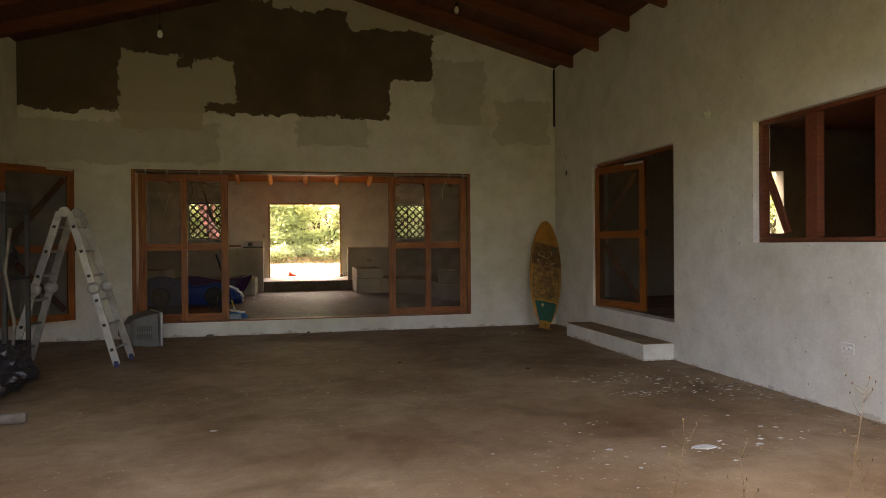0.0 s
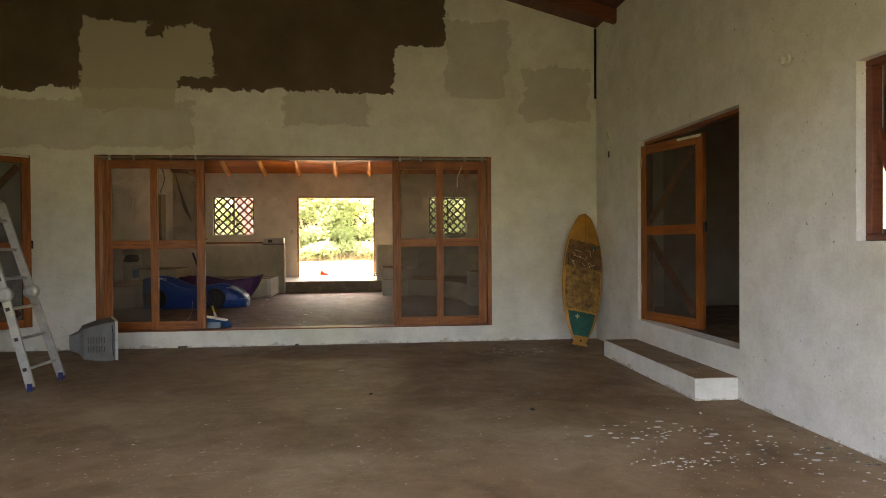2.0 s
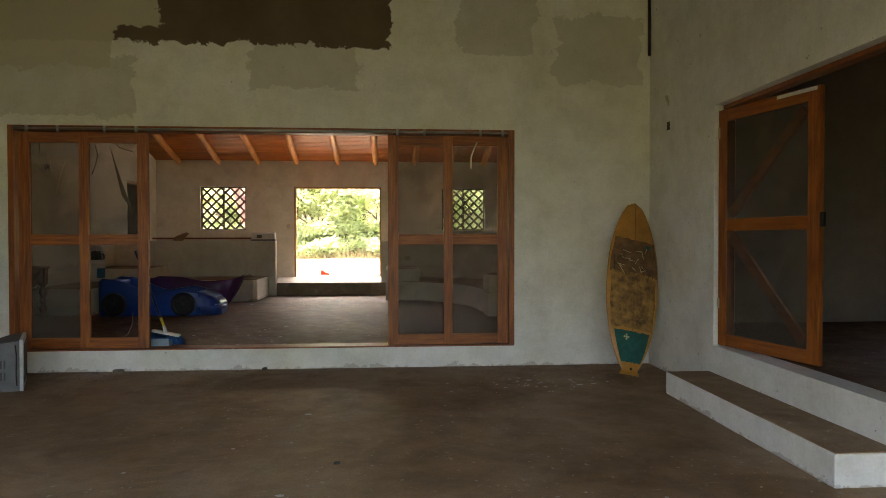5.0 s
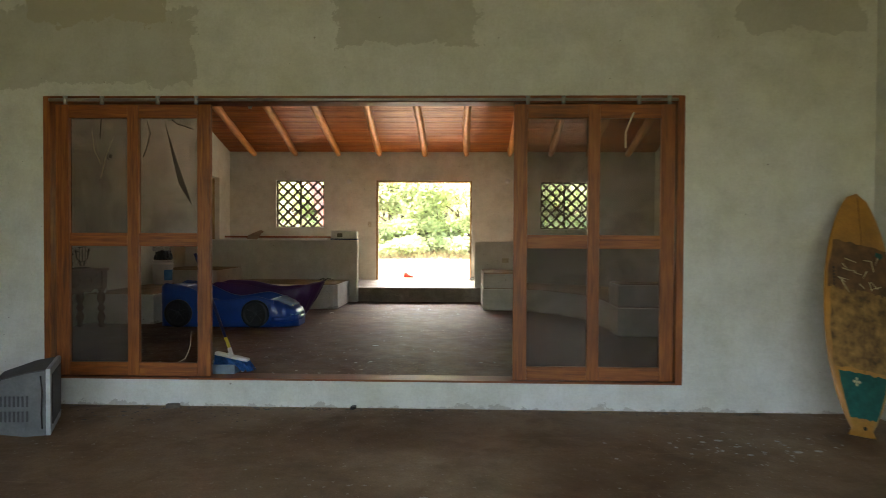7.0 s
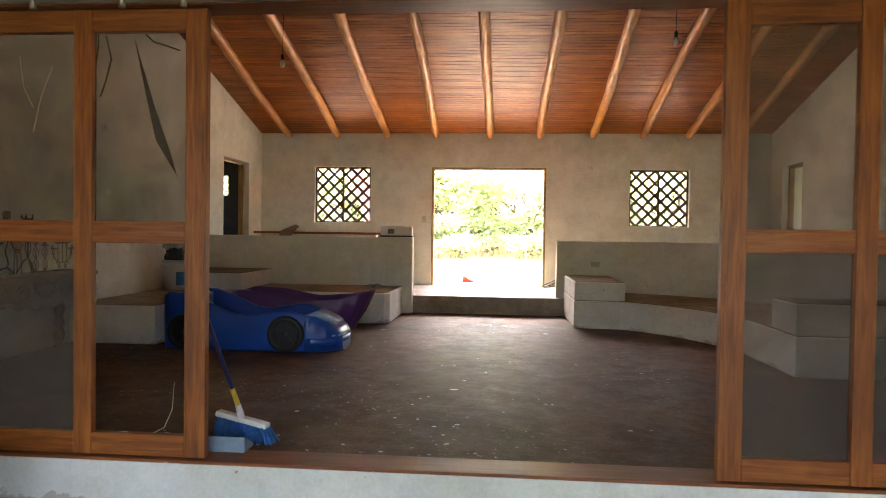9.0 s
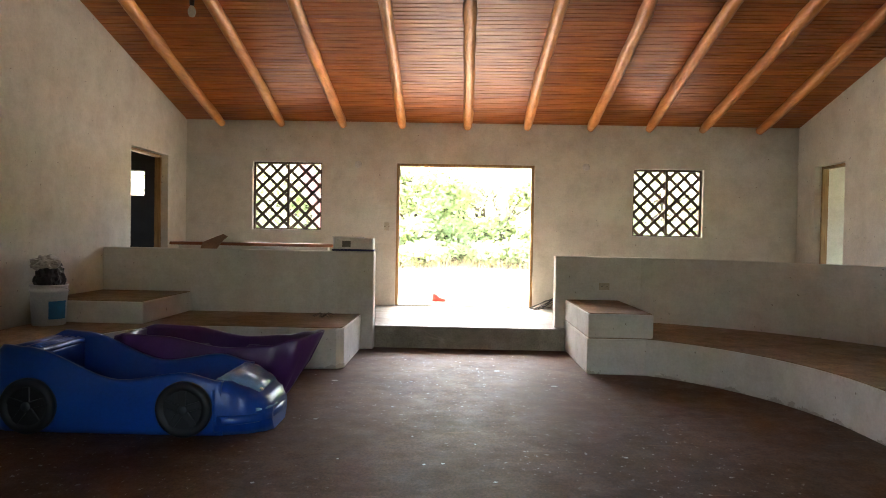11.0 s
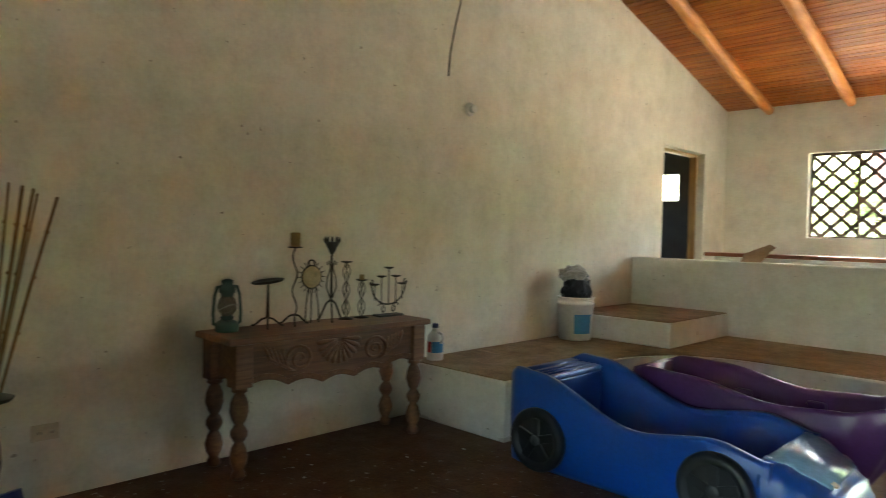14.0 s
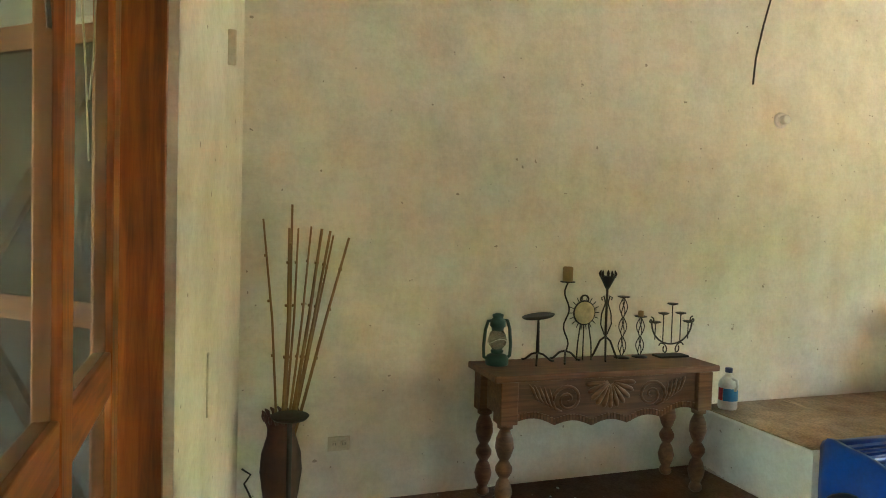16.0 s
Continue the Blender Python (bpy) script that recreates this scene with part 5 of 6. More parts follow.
cord = part("loose_cord", tube([(-1.40, 0.43, 0.46), (-1.37, 0.47, 0.44), (-1.36, 0.44, 0.40), (-1.39, 0.46, 0.35), (-1.34, 0.50, 0.27), (-1.25, 0.56, 0.215), (-1.15, 0.70, 0.216)], 0.005, 6), M_BLACK)
tagged(cord, "loose black cord on the wall by the vase", "cord")

# ---- platform things ----
M_RED = plain("red_cloth", (0.60, 0.05, 0.03), 0.7)
shoe = base("red_shoe", pose(2.12, 9.15, PLAT), "red child's rubber boot lying outside the door", "shoe")
part("upper", loft([[(x, -w_, 0.012), (x, -w_ * 0.8, h), (x, w_ * 0.8, h), (x, w_, 0.012)] for x, w_, h in ((-0.09, 0.03, 0.11), (-0.06, 0.04, 0.13), (-0.02, 0.042, 0.11), (0.02, 0.042, 0.065), (0.08, 0.045, 0.05), (0.12, 0.03, 0.03))]), M_RED, shoe)
part("sole", loft([[(x, -w_, 0.0), (x, -w_, 0.012), (x, w_, 0.012), (x, w_, 0.0)] for x, w_ in ((-0.1, 0.03), (-0.05, 0.043), (0.06, 0.046), (0.12, 0.03))], False), M_RED, shoe)
rnd = random.Random(12)
rods = base("iron_rods", pose(3.62, 8.05, PLAT), "bundle of thin dark iron rods against the wall", "rods")
for i in range(7):
    part("rod", tube([(rnd.uniform(-0.35, -0.1), rnd.uniform(-0.1, 0.1), 0.006), (rnd.uniform(0, 0.1), rnd.uniform(0.05, 0.15), rnd.uniform(0.05, 0.15)), (rnd.uniform(0.15, 0.3), 0.25, rnd.uniform(0.12, 0.3))], 0.005, 5), M_BLACK, rods)

# ---- surfboard ----
M_BOARD = plain("yellowed_resin", (0.46, 0.21, 0.035), 0.42, 0, 0.3, 5)
M_WAX = plain("dirty_wax", (0.17, 0.085, 0.03), 0.8, 0, 0.6, 9, 0.4, 30)
M_WAXPALE = plain("worn_wax", (0.31, 0.165, 0.045), 0.75, 0, 0.75, 14, 0.4, 30)
M_PAD = plain("green_pad", (0.008, 0.10, 0.075), 0.75, 0, 0.3, 20)


def board_half(q):
    """Half width along the board, q from tail to nose."""
    if q < 0.02:
        return 0.112 + q * 1.0
    return 0.288 * (1 - abs((q - 0.50) / 0.53) ** 2.3) ** 0.8 if q < 0.985 else 0.288 * (1 - abs(0.485 / 0.53) ** 2.3) ** 0.8 * max(0.03, (1 - q) / 0.015)


sb0, sb1 = Vector((5.950, -0.66, 0.02)), Vector((6.212, -0.10, 1.67))
axis_z = (sb1 - sb0)
SBL = axis_z.length
axis_z.normalize()
axis_x = Vector((1, 0.25, 0))
axis_x = (axis_x - axis_x.dot(axis_z) * axis_z).normalized()
axis_y = axis_z.cross(axis_x)
sbm = Matrix((axis_x, axis_y, axis_z)).transposed().to_4x4()
sbm.translation = sb0
surf = base("surfboard", sbm, "old yellow surfboard with brown wax leaning in the wall corner", "surfboard")
rings = []
for i in range(41):
    q = i / 40
    w_ = max(0.006, board_half(q))
    t_ = 0.03 * min(1, 4 * (1 - q) + 0.15) * min(1, 6 * q + 0.3)
    rock = 0.05 * max(0, q - 0.6) ** 2
    rings.append([(w_ * math.cos(a), t_ * math.sin(a) * (1 if abs(math.cos(a)) < 0.9 else 0.9) + rock, q * SBL) for a in [2 * math.pi * k / 24 for k in range(24)]])
part("board", loft(rings), M_BOARD, surf)


def decal(z0, z1, inset, n, wob, seed):
    """A thin layer on the deck side that follows the board's outline."""
    bm = bmesh.new()
    rows = []
    for i in range(n + 1):
        q = z0 + (z1 - z0) * i / n
        w_ = board_half(q) * inset * (1 + wob * noise.noise(Vector((seed, q * 9, 0))))
        row = []
        for k in range(11):
            u = -1 + 2 * k / 10
            t_ = 0.03 * math.sqrt(max(0, 1 - (u * w_ / board_half(q)) ** 2)) * min(1, 4 * (1 - q) + 0.15) * min(1, 6 * q + 0.3)
            edge = 0.012 * noise.noise(Vector((u * 4, seed, 3))) if i in (0, n) else 0
            row.append(bm.verts.new((u * w_, -t_ - 0.0025 + 0.05 * max(0, q - 0.6) ** 2, (q + edge) * SBL)))
        rows.append(row)
    for a, b_ in zip(rows, rows[1:]):
        for k in range(10):
            bm.faces.new((a[k], a[k + 1], b_[k + 1], b_[k])).smooth = True
    return bm


part("wax", decal(0.56, 0.765, 0.93, 12, 0.05, 1), M_WAX, surf, "dirty brown wax layer")
part("wax", decal(0.25, 0.57, 0.86, 14, 0.16, 5), M_WAXPALE, surf, "thin worn yellow-brown wax")
part("stringer", tube([(0, -0.031 * min(1, 4 * (1 - q) + 0.15) + 0.05 * max(0, q - 0.6) ** 2, q * SBL) for q in [0.24 + 0.74 * i / 20 for i in range(21)]], 0.0028, 5), M_WAX, surf, "dark centre line")
for k in range(6):
    part("mark", moved(box(-0.008, 0.008, -0.002, 0.002, -0.008, 0.008), pose(-0.224, -0.0185, (0.575 + 0.0135 * k) * SBL, 0, 0, -28)), M_BLACK, surf, "black lettering on the edge")
part("badge", moved(prism([(-0.055, -0.012), (0.0, -0.025), (0.055, 0.004), (0.02, 0.022), (-0.04, 0.018)], 0.002), pose(0.15, -0.0275, 0.735 * SBL, 90, 0, 14)), M_PAD, surf, "small green badge")
part("tail_pad", decal(0.065, 0.235, 0.80, 10, 0.0, 2), M_PAD, surf, "dark green tail pad")
for k in range(5):
    part("pad_mark", moved(lathe([(0.011, 0), (0.011, 0.002), (0.002, 0.0025)], 8), pose(-0.085 + (0.02 if k == 4 else 0.02 + 0.02 * math.cos(math.pi / 2 * k)), -0.034, 0.20 * SBL + (0 if k == 4 else 0.02 * math.sin(math.pi / 2 * k)), 90, 0, 0)), M_HORN, surf)
part("leash_plug", moved(lathe([(0.013, 0), (0.013, 0.004), (0.004, 0.005)], 12), pose(0.0, -0.026, 0.03 * SBL, 90, 0, 0)), M_BLACK, surf)
rnd = random.Random(21)
for k in range(16):
    qz, u = rnd.uniform(0.57, 0.72), rnd.uniform(-0.7, 0.7)
    w_ = board_half(qz)
    a = rnd.uniform(0, 3.1)
    l_ = rnd.uniform(0.02, 0.05)
    yv = -0.03 * math.sqrt(1 - (u * 0.9) ** 2) - 0.004
    part("scratch", tube([(u * w_ * 0.85 - l_ * math.cos(a), yv, qz * SBL - l_ * math.sin(a)), (u * w_ * 0.85 + l_ * math.cos(a), yv, qz * SBL + l_ * math.sin(a))], [0.002, 0.0045], 5), M_HORN, surf)

# ---- old television ----
M_TVGREY = plain("dusty_grey_plastic", (0.15, 0.15, 0.145), 0.6)
M_TVDARK = plain("dark_grey_case", (0.06, 0.055, 0.055), 0.55)
M_TVLIGHT = plain("light_grey_plastic", (0.55, 0.56, 0.55), 0.5)
tv = base("television", pose(0.55, -0.80, 0.0, 0, 0, 25), "old grey tube television standing on the porch floor", "television")
part("case", loft([[(x, y0, z0), (x, y0, z1), (x, y1, z1), (x, y1, z0)] for x, y0, y1, z0, z1 in ((-0.03, 0.0, 0.52, 0.0, 0.43), (-0.15, 0.01, 0.51, 0.0, 0.415), (-0.34, 0.08, 0.44, 0.02, 0.36), (-0.38, 0.12, 0.40, 0.09, 0.31), (-0.47, 0.15, 0.37, 0.13, 0.27))], False), M_TVGREY, tv)
part("bezel", box(-0.029, 0.0, -0.01, 0.53, 0.0, 0.445, 0.006), M_TVLIGHT, tv, "light grey front bezel")
part("screen", box(0.0005, 0.006, 0.045, 0.475, 0.06, 0.40, 0.003), M_TVDARK, tv, "dark glass screen")
part("top_cover", loft([[(x, y0, z), (x, y0, z + 0.006), (x, y1, z + 0.006), (x, y1, z)] for x, y0, y1, z in ((-0.03, -0.006, 0.526, 0.432), (-0.15, 0.004, 0.516, 0.417), (-0.34, 0.075, 0.445, 0.362))], False), M_TVDARK, tv, "dark dusty top")
for k in range(7):
    for z0, z1 in ((0.10, 0.17), (0.20, 0.27)):
        part("vent_slot", box(-0.30 + 0.026 * k, -0.288 + 0.026 * k, 0.012 + 0.060 * max(0, (0.15 - 0.026 * k)) / 0.19 * 1.2 - 0.012, 0.05 + 0.06, z0, z1), M_TVDARK, tv)
part("cable", tube([(-0.06, -0.004, 0.40), (-0.05, -0.012, 0.30), (-0.055, -0.012, 0.15), (-0.05, -0.012, 0.05)], 0.005, 6), M_BLACK, tv)

# ---- folding ladder ----
ladder = base("folding_ladder", pose(-0.16, -2.07, 0), "aluminium folding ladder standing open as an A", "ladder")
d_dir = Vector((1.0, -0.06, 0)).normalized()
n_dir = Vector((-d_dir.y, d_dir.x, 0))
for sgn, foot in ((-1, 0.545), (1, 0.545)):
    for side in (-1, 1):
        top = n_dir * (side * 0.17) + d_dir * (sgn * 0.05) + Vector((0, 0, 1.70))
        mid_p = n_dir * (side * 0.21) + d_dir * (sgn * 0.30) + Vector((0, 0, 0.86))
        bot = n_dir * (side * 0.26) + d_dir * (sgn * foot) + Vector((0, 0, 0.03))
        for a, b_ in ((top, mid_p), (mid_p, bot)):
            v_ = (b_ - a)
            mat_r = v_.to_track_quat('Z', 'X').to_matrix().to_4x4()
            L = v_.length
            bm = box(-0.013, 0.013, -0.038, 0.038, 0.0, L, 0.003)
            rot = Matrix((n_dir, v_.normalized().cross(n_dir), v_.normalized())).transposed().to_4x4()
            part("rail", moved(bm, Matrix.Translation(a) @ rot), M_ALU, ladder)
        part("hinge", moved(lathe([(0.03, -0.034), (0.066, -0.026), (0.07, 0), (0.066, 0.026), (0.03, 0.034)], 20), Matrix.Translation(mid_p) @ n_dir.to_track_quat('Z', 'Y').to_matrix().to_4x4()), M_ALU, ladder, "round locking hinge")
        part("foot", moved(box(-0.02, 0.02, -0.035, 0.035, -0.03, 0.04, 0.006), Matrix.Translation(bot)), M_BLUEDARK if sgn > 0 else M_BLACK, ladder, "plastic foot")
    for k in range(6):
        q = (k + 0.6) / 6.2
        c = d_dir * (sgn * (0.05 + (foot - 0.05) * q)) + Vector((0, 0, 1.70 - 1.67 * q))
        part("rung", tube([c - n_dir * (0.165 + 0.085 * q), c + n_dir * (0.165 + 0.085 * q)], 0.015, 8), M_ALU, ladder)
        for side in (-1, 1):
            e = c + n_dir * (side * (0.183 + 0.09 * q))
            part("rung_end", moved(box(-0.016, 0.016, -0.009, 0.009, -0.016, 0.016, 0.003), Matrix.Translation(e) @ pose(0, 0, 0, 0, sgn * -17, 0)), M_BLACK, ladder, "dark plastic rung end")
for side in (-1, 1):
    part("hinge", moved(lathe([(0.055, -0.02), (0.058, 0), (0.055, 0.02)], 20), Matrix.Translation(n_dir * (side * 0.17) + Vector((0, 0, 1.70))) @ n_dir.to_track_quat('Z', 'Y').to_matrix().to_4x4()), M_ALU, ladder, "round locking hinge")

# ---- dark clutter by the porch wall ----
cab = base("old_cabinet", pose(-0.68, -2.86, 0) @ Matrix.Diagonal((1, 1, 1.1, 1)), "dark old cabinet with a grey lid by the porch wall", "cabinet")
for x in (-0.28, 0.24):
    for y in (-0.3, 0.26):
        part("post", box(x, x + 0.04, y, y + 0.04, 0, 1.58, 0.004), M_DARK, cab)
for z in (0.3, 0.9, 1.5):
    part("shelf", box(-0.28, 0.28, -0.3, 0.3, z, z + 0.03, 0.004), M_DARK, cab)
part("back_panel", box(-0.30, -0.283, -0.3, 0.3, 0.05, 1.55, 0.003), M_DARK, cab)
part("lid", box(-0.33, 0.30, -0.34, 0.32, 1.585, 1.68, 0.015), M_TVDARK, cab, "grey dusty lid")
crumpled("dark_sack", pose(-0.30, -3.62, 0.0), 0.27, 0.8, 5, M_BAGBLACK, "dark heap of sacks and rags on the floor", "sack")
crumpled("dark_sack", pose(-0.28, -4.10, 0.0), 0.20, 0.65, 11, M_TVDARK, "dark heap of sacks and rags on the floor", "sack")
crumpled("dark_sack", pose(-0.68, -2.86, 1.025), 0.24, 0.9, 15, M_BAGBLACK, "dark bundle on the cabinet shelf", "sack")
lg = base("wood_log", pose(0.02, -4.75, 0.04, 0, 90, 12), "short dark wooden log lying on the floor", "log")
part("wood", lathe([(0.03, -0.3), (0.042, -0.28), (0.04, 0.1), (0.044, 0.28), (0.03, 0.3)], 12), M_BARK, lg)
tagged(part("bent_stick", tube([(-0.34, -3.25, 0.02), (-0.30, -3.24, 0.6), (-0.38, -3.23, 1.1), (-0.34, -3.2, 1.5)], 0.016, 8), M_BARK), "bent stick leaning on the dark cabinet", "stick")

# ---- small litter ----
rnd = random.Random(31)
M_PAPER = plain("pale_paper", (0.62, 0.60, 0.55), 0.8)
for i, (x, y, r, mm, lab) in enumerate(((4.84, -6.42, 0.08, M_PAPER, "torn white paper scrap on the floor"), (1.05, -0.06, 0.05, M_BARK, "small grey clod by the sill"), (2.45, -0.03, 0.035, M_DARK, "small dark clod by the sill"), (4.65, -3.6, 0.022, M_DARK, "dark dry leaf on the floor"), (3.4, -2.9, 0.02, M_DARK, "dark dry leaf on the floor"))):
    bm = bmesh.new()
    pts = [(r * (1 + 0.5 * noise.noise(Vector((i, a, 0)))) * math.cos(a), r * 0.55 * math.sin(a) * (1 + 0.5 * noise.noise(Vector((a, i, 2))))) for a in [2 * math.pi * k / 11 for k in range(11)]]
    ob = part("litter", prism(pts, 0.004 if mm is M_PAPER else 0.03 * (r / 0.05)), mm)
    ob.matrix_world = pose(x, y, 0.0, 0, 0, rnd.uniform(0, 180))
    tagged(ob, lab, "litter")


def weed(x, y, h, lean, seed):
    """A thin dry stalk with a few side twigs and seed heads, rooted in the ground before the porch."""
    rnd = random.Random(seed)
    p = base("dry_weed", pose(x, y, -0.15), "thin dry weed stalk growing before the porch", "weed", "weeds before the porch")
    bm = bmesh.new()
    pts = [Vector((lean * q * q, 0.04 * math.sin(q * 5 + seed), h * q)) for q in (0, 0.25, 0.5, 0.75, 1.0)]
    tube(pts, [0.003, 0.0026, 0.0022, 0.0017, 0.001], 5, bm)
    heads = bmesh.new()
    for j in range(9):
        q = rnd.uniform(0.45, 1.0)
        c = pts[2].lerp(pts[4], (q - 0.45) / 0.55)
        e = c + Vector((rnd.uniform(-0.07, 0.07), rnd.uniform(-0.05, 0.05), rnd.uniform(0.02, 0.08)))
        tube([c, c.lerp(e, 0.5) + Vector((0, 0, -0.006)), e], [0.0013, 0.001, 0.0008], 4, bm)
        tube([e, e + Vector((0, 0, 0.006)), e + Vector((0, 0, 0.012))], [0.0012, 0.0035, 0.001], 5, heads)
    part("stem", bm, M_CANE, p)
    part("seed_heads", heads, M_CANE, p)


for i, (x, y, h, lean) in enumerate(((3.61, -8.06, 0.76, 0.05), (3.88, -8.12, 0.70, -0.03), (4.16, -8.18, 0.92, 0.20), (4.29, -8.21, 0.66, 0.04))):
    weed(x, y, h, lean, i + 50)


# ---- trees and shrubs behind the house ----
def tree(x, y, z, h, spread, seed, leaves, label):
    rnd = random.Random(seed)
    p = base("tree", pose(x, y, z), label, "tree", "trees behind the house")
    bm = bmesh.new()
    tips = []

    def grow(a, d, length, r, depth):
        b_ = a + d * length
        mid = a.lerp(b_, 0.5) + Vector((rnd.uniform(-1, 1), rnd.uniform(-1, 1), rnd.uniform(-0.4, 0.4))) * length * 0.12
        tube([a, mid, b_], [r, r * 0.85, r * 0.62], 6, bm)
        if depth == 0:
            tips.append((b_, length))
            tips.append((mid, length))
            return
        for k in range(rnd.choice((2, 3, 3))):
            nd = (d + Vector((rnd.uniform(-1, 1) * spread, rnd.uniform(-1, 1) * spread, rnd.uniform(-0.35, 0.55)))).normalized()
            grow(b_, nd, length * rnd.uniform(0.6, 0.85), r * 0.6, depth - 1)
        if depth <= 2:
            tips.append((b_, length))

    for k in range(rnd.choice((2, 3))):
        grow(Vector((rnd.uniform(-0.2, 0.2), rnd.uniform(-0.2, 0.2), -0.05)), Vector((rnd.uniform(-0.6, 0.6), rnd.uniform(-0.4, 0.3), 1)).normalized(), h * 0.27, 0.05 + h * 0.008, 4)
    part("trunk", bm, M_BARK, p)
    verts, faces = [], []
    per = max(3, leaves // max(1, len(tips)))
    for c, L in tips:
        for k in range(per):
            o = c + Vector((rnd.gauss(0, 1), rnd.gauss(0, 1), rnd.gauss(0, 0.7))) * (0.12 + L * 0.35)
            if o.z < 0.12:
                continue
            s_ = rnd.uniform(0.045, 0.10)
            u = Vector((rnd.gauss(0, 1), rnd.gauss(0, 1), rnd.gauss(0, 0.6))).normalized()
            v_ = u.cross(Vector((rnd.gauss(0, 1), rnd.gauss(0, 1), rnd.gauss(0, 1)))).normalized()
            i0 = len(verts)
            verts += [o - u * s_, o + v_ * s_ * 0.5, o + u * s_, o - v_ * s_ * 0.5]
            faces.append((i0, i0 + 1, i0 + 2, i0 + 3))
    me = bpy.data.meshes.new("crown")
    me.from_pydata(verts, [], faces)
    me.materials.append(M_LEAF)
    ob = new("crown", me)
    ob.parent = p
    return p


rnd = random.Random(77)
LABEL_TREE = "leafy green tree with bare grey branches behind the house"
k = 0
for x0, x1, yy, n, h, leaves in ((-3.5, 8.5, 18.0, 11, 3.6, 5200), (-8.0, 13.0, 21.0, 11, 4.5, 5200), (-10.0, 15.0, 25.0, 11, 5.2, 5200)):
    for i in range(n):
        x, y = x0 + (x1 - x0) * (i + rnd.uniform(0.2, 0.8)) / n, yy + rnd.uniform(-0.8, 1.0)
        tree(x, y, yard_z(y), min(h, 3.8 if x > 6.5 else 9.0) * rnd.uniform(0.85, 1.15), 0.85, 100 + k, leaves, LABEL_TREE)
        k += 1
for i in range(20):
    x, y = -7.0 + 19.0 * (i + rnd.uniform(0.2, 0.8)) / 20, 17.0 + rnd.uniform(-0.7, 0.9)
    tree(x, y, yard_z(y), rnd.uniform(1.2, 2.0), 1.3, 300 + i, 2400, "low leafy green shrub at the edge of the yard")
for i in range(26):
    x, y = -5.0 + 15.0 * (i + rnd.uniform(0.2, 0.8)) / 26, 16.3 + rnd.uniform(-0.5, 0.5)
    tree(x, y, yard_z(y) - 0.1, rnd.uniform(0.7, 1.1), 1.5, 400 + i, 1300, "low green weed bush at the edge of the yard")
tree(13.2, 3.6, -0.15, 4.2, 1.0, 501, 6000, "leafy green tree beside the house")
tree(15.8, 6.6, -0.15, 5.5, 0.9, 502, 6000, "leafy green tree beside the house")
# unseen row before the porch, added to block light from the horizon
for i in range(13):
    tree(-24 + 4.2 * i + rnd.uniform(-1, 1), -26.0 + rnd.uniform(-2.5, 2.5), -0.15, rnd.uniform(6.0, 8.5), 0.9, 600 + i, 3200, "leafy green tree added out of view to screen the low sky")
M_REDBARK = plain("red_bark", (0.42, 0.20, 0.16), 0.6, 0, 0.5, 5, 0.5, 30)
trunk = base("red_barked_tree", pose(-0.55, 13.2, yard_z(13.2)), "leaning bare tree with peeling red bark behind the house", "tree")
part("trunk", tube([(0.42, 0, -0.1), (0.22, 0.0, 0.7), (-0.08, 0.05, 1.6), (-0.42, 0.1, 2.6), (-0.75, 0.1, 3.8)], [0.20, 0.18, 0.17, 0.14, 0.10], 12), M_REDBARK, trunk)
part("limb", tube([(-0.05, 0.05, 1.5), (0.10, 0.0, 2.2), (0.16, 0.1, 3.0), (0.4, 0.1, 4.0)], [0.10, 0.085, 0.07, 0.05], 10), M_REDBARK, trunk)
part("limb", tube([(-0.40, 0.1, 2.5), (-0.9, 0.2, 3.0), (-1.5, 0.1, 3.4)], [0.08, 0.06, 0.04], 10), M_REDBARK, trunk)
verts, faces = [], []
rnd = random.Random(5)
for i in range(9000):
    x, y = rnd.uniform(-8, 13), 14.8 + abs(rnd.gauss(0, 1.8))
    h, w_ = rnd.uniform(0.10, 0.38), 0.006
    a = rnd.uniform(0, 3.14)
    lx, ly = rnd.gauss(0, 0.08), rnd.gauss(0, 0.08)
    i0 = len(verts)
    verts += [(x - w_ * math.cos(a), y - w_ * math.sin(a), yard_z(y) - 0.03), (x + w_ * math.cos(a), y + w_ * math.sin(a), yard_z(y) - 0.03), (x + lx, y + ly, yard_z(y) + h)]
    faces.append((i0, i0 + 1, i0 + 2))
me = bpy.data.meshes.new("dry_grass")
me.from_pydata(verts, [], faces)
me.materials.append(plain("straw", (0.48, 0.38, 0.18), 0.8))
tagged(new("dry_grass", me), "dry straw-coloured grass along the edge of the yard", "grass", kind="stuff")


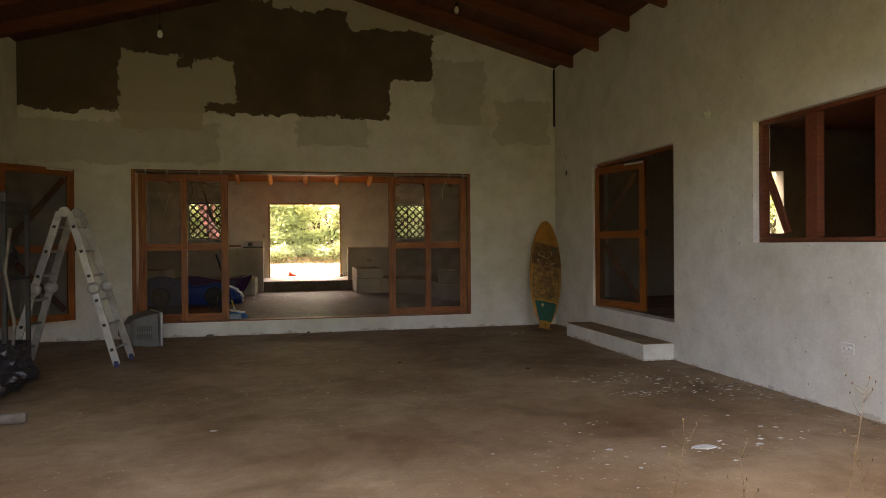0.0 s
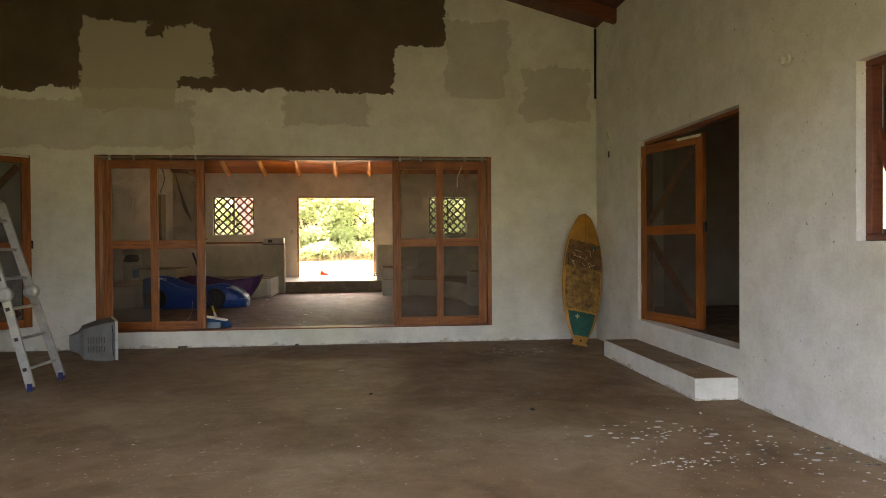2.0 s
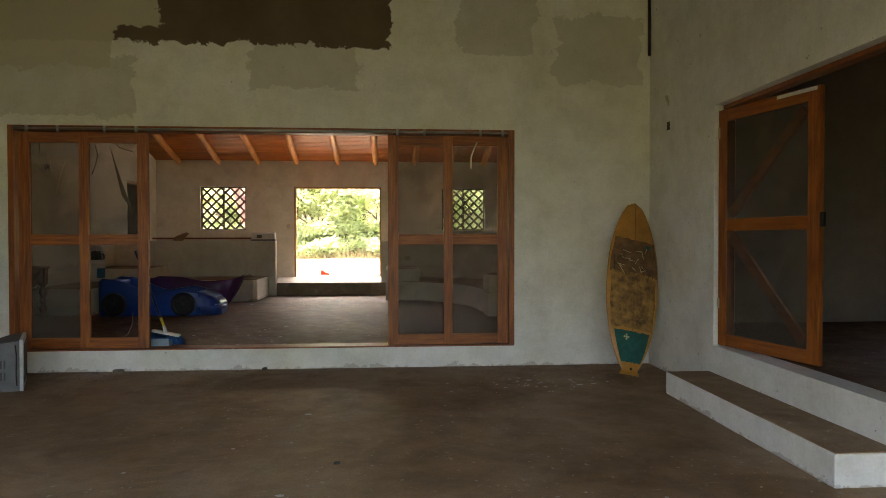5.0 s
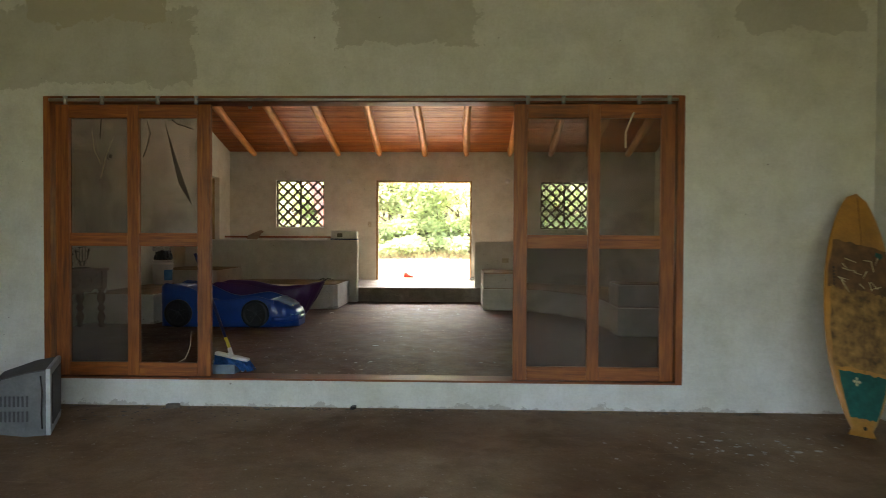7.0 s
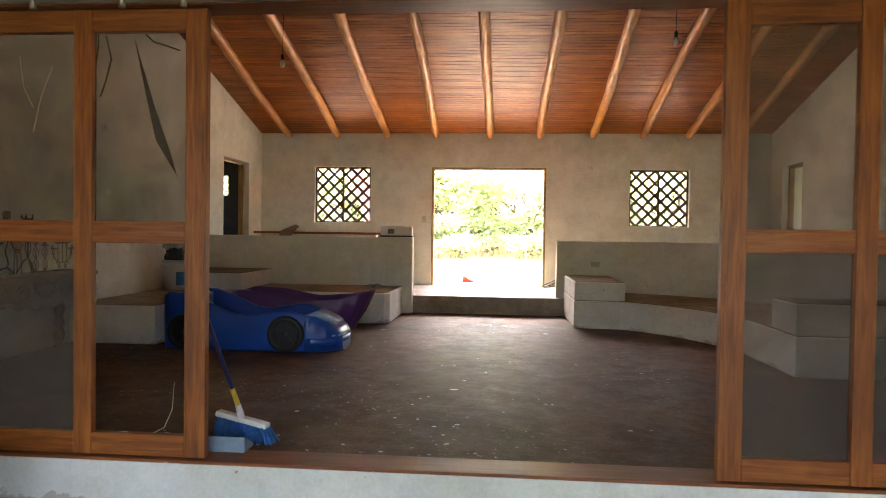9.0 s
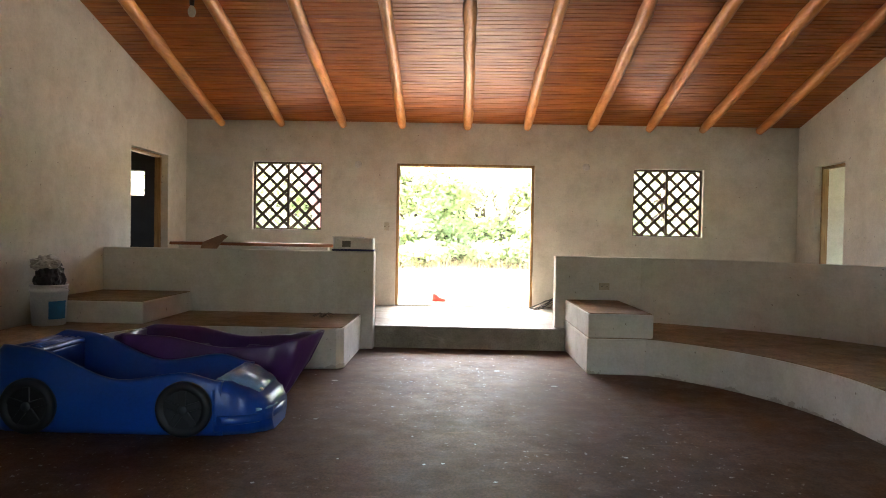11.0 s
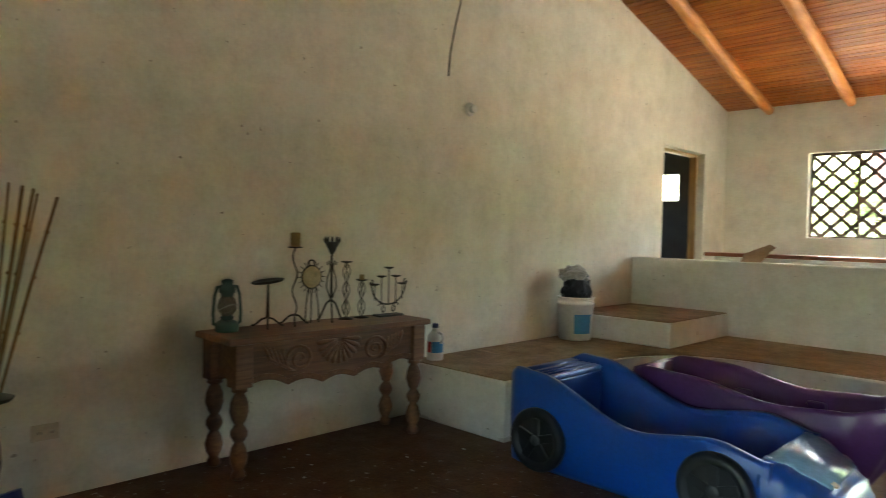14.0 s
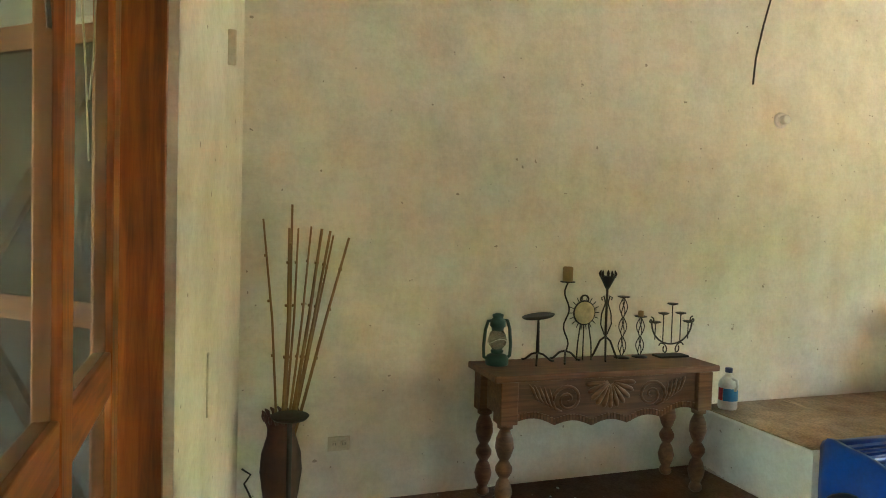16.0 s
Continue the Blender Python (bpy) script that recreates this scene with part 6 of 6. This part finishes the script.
def chips(name, zones, z, seed, material, label):
    """Flat irregular flakes scattered over the zones (x, y, spread x, spread y, how many)."""
    rnd = random.Random(seed)
    vs, fs = [], []
    for cx, cy, sx, sy, n in zones:
        for k in range(n):
            x, y = rnd.gauss(cx, sx), rnd.gauss(cy, sy)
            r, a0 = rnd.uniform(0.003, 0.010) * (2.2 if rnd.random() < 0.14 else 1), rnd.uniform(0, 6.28)
            i0 = len(vs)
            m = rnd.choice((4, 5, 6))
            for zz in (z, z + 0.002):
                for q in range(m):
                    a = a0 + 6.283 * q / m
                    rr = r * (0.6 + 0.6 * noise.noise(Vector((k * 3.1, q * 1.7, cx))) ** 2 + 0.3)
                    vs.append((x + rr * math.cos(a) * 1.5, y + rr * math.sin(a), zz))
            fs.append(tuple(range(i0 + m, i0 + 2 * m)))
            for q in range(m):
                fs.append((i0 + q, i0 + (q + 1) % m, i0 + m + (q + 1) % m, i0 + m + q))
    me = bpy.data.meshes.new(name)
    me.from_pydata(vs, [], fs)
    me.materials.append(material)
    return tagged(new(name, me), label, "debris", kind="stuff")


chips("paint_flakes", ((5.23, -4.94, 0.10, 0.05, 26), (5.41, -4.90, 0.10, 0.05, 14), (5.19, -4.28, 0.22, 0.12, 34), (5.95, -4.81, 0.22, 0.20, 34), (6.12, -5.14, 0.12, 0.15, 16), (5.61, -4.40, 0.35, 0.20, 26), (5.75, -4.6, 0.2, 0.6, 20), (5.1, -0.85, 0.3, 0.15, 55), (4.9, -6.4, 0.12, 0.1, 16), (5.5, -6.3, 0.15, 0.12, 18), (4.3, -5.7, 0.08, 0.06, 8), (3.9, -6.7, 0.4, 0.2, 14), (2.5, -3.5, 1.8, 1.5, 30)), 0.0005, 91, M_PAPER, "white paint flakes scattered on the porch floor")
chips("floor_crumbs", ((2.2, 1.2, 0.9, 0.7, 40), (1.4, 0.35, 0.5, 0.12, 25), (-0.9, 1.9, 0.3, 0.8, 12), (2.4, 4.0, 1.2, 1.2, 25)), FLOOR + 0.0005, 92, M_PAPER, "pale plaster crumbs scattered on the room floor")
chips("dirt_crumbs", ((2.5, -0.06, 2.0, 0.025, 200), (6.3, -5.0, 0.03, 1.2, 90), (1.0, -0.25, 0.5, 0.12, 60)), 0.0005, 93, M_BARK, "dry dirt crumbs along the foot of the walls")
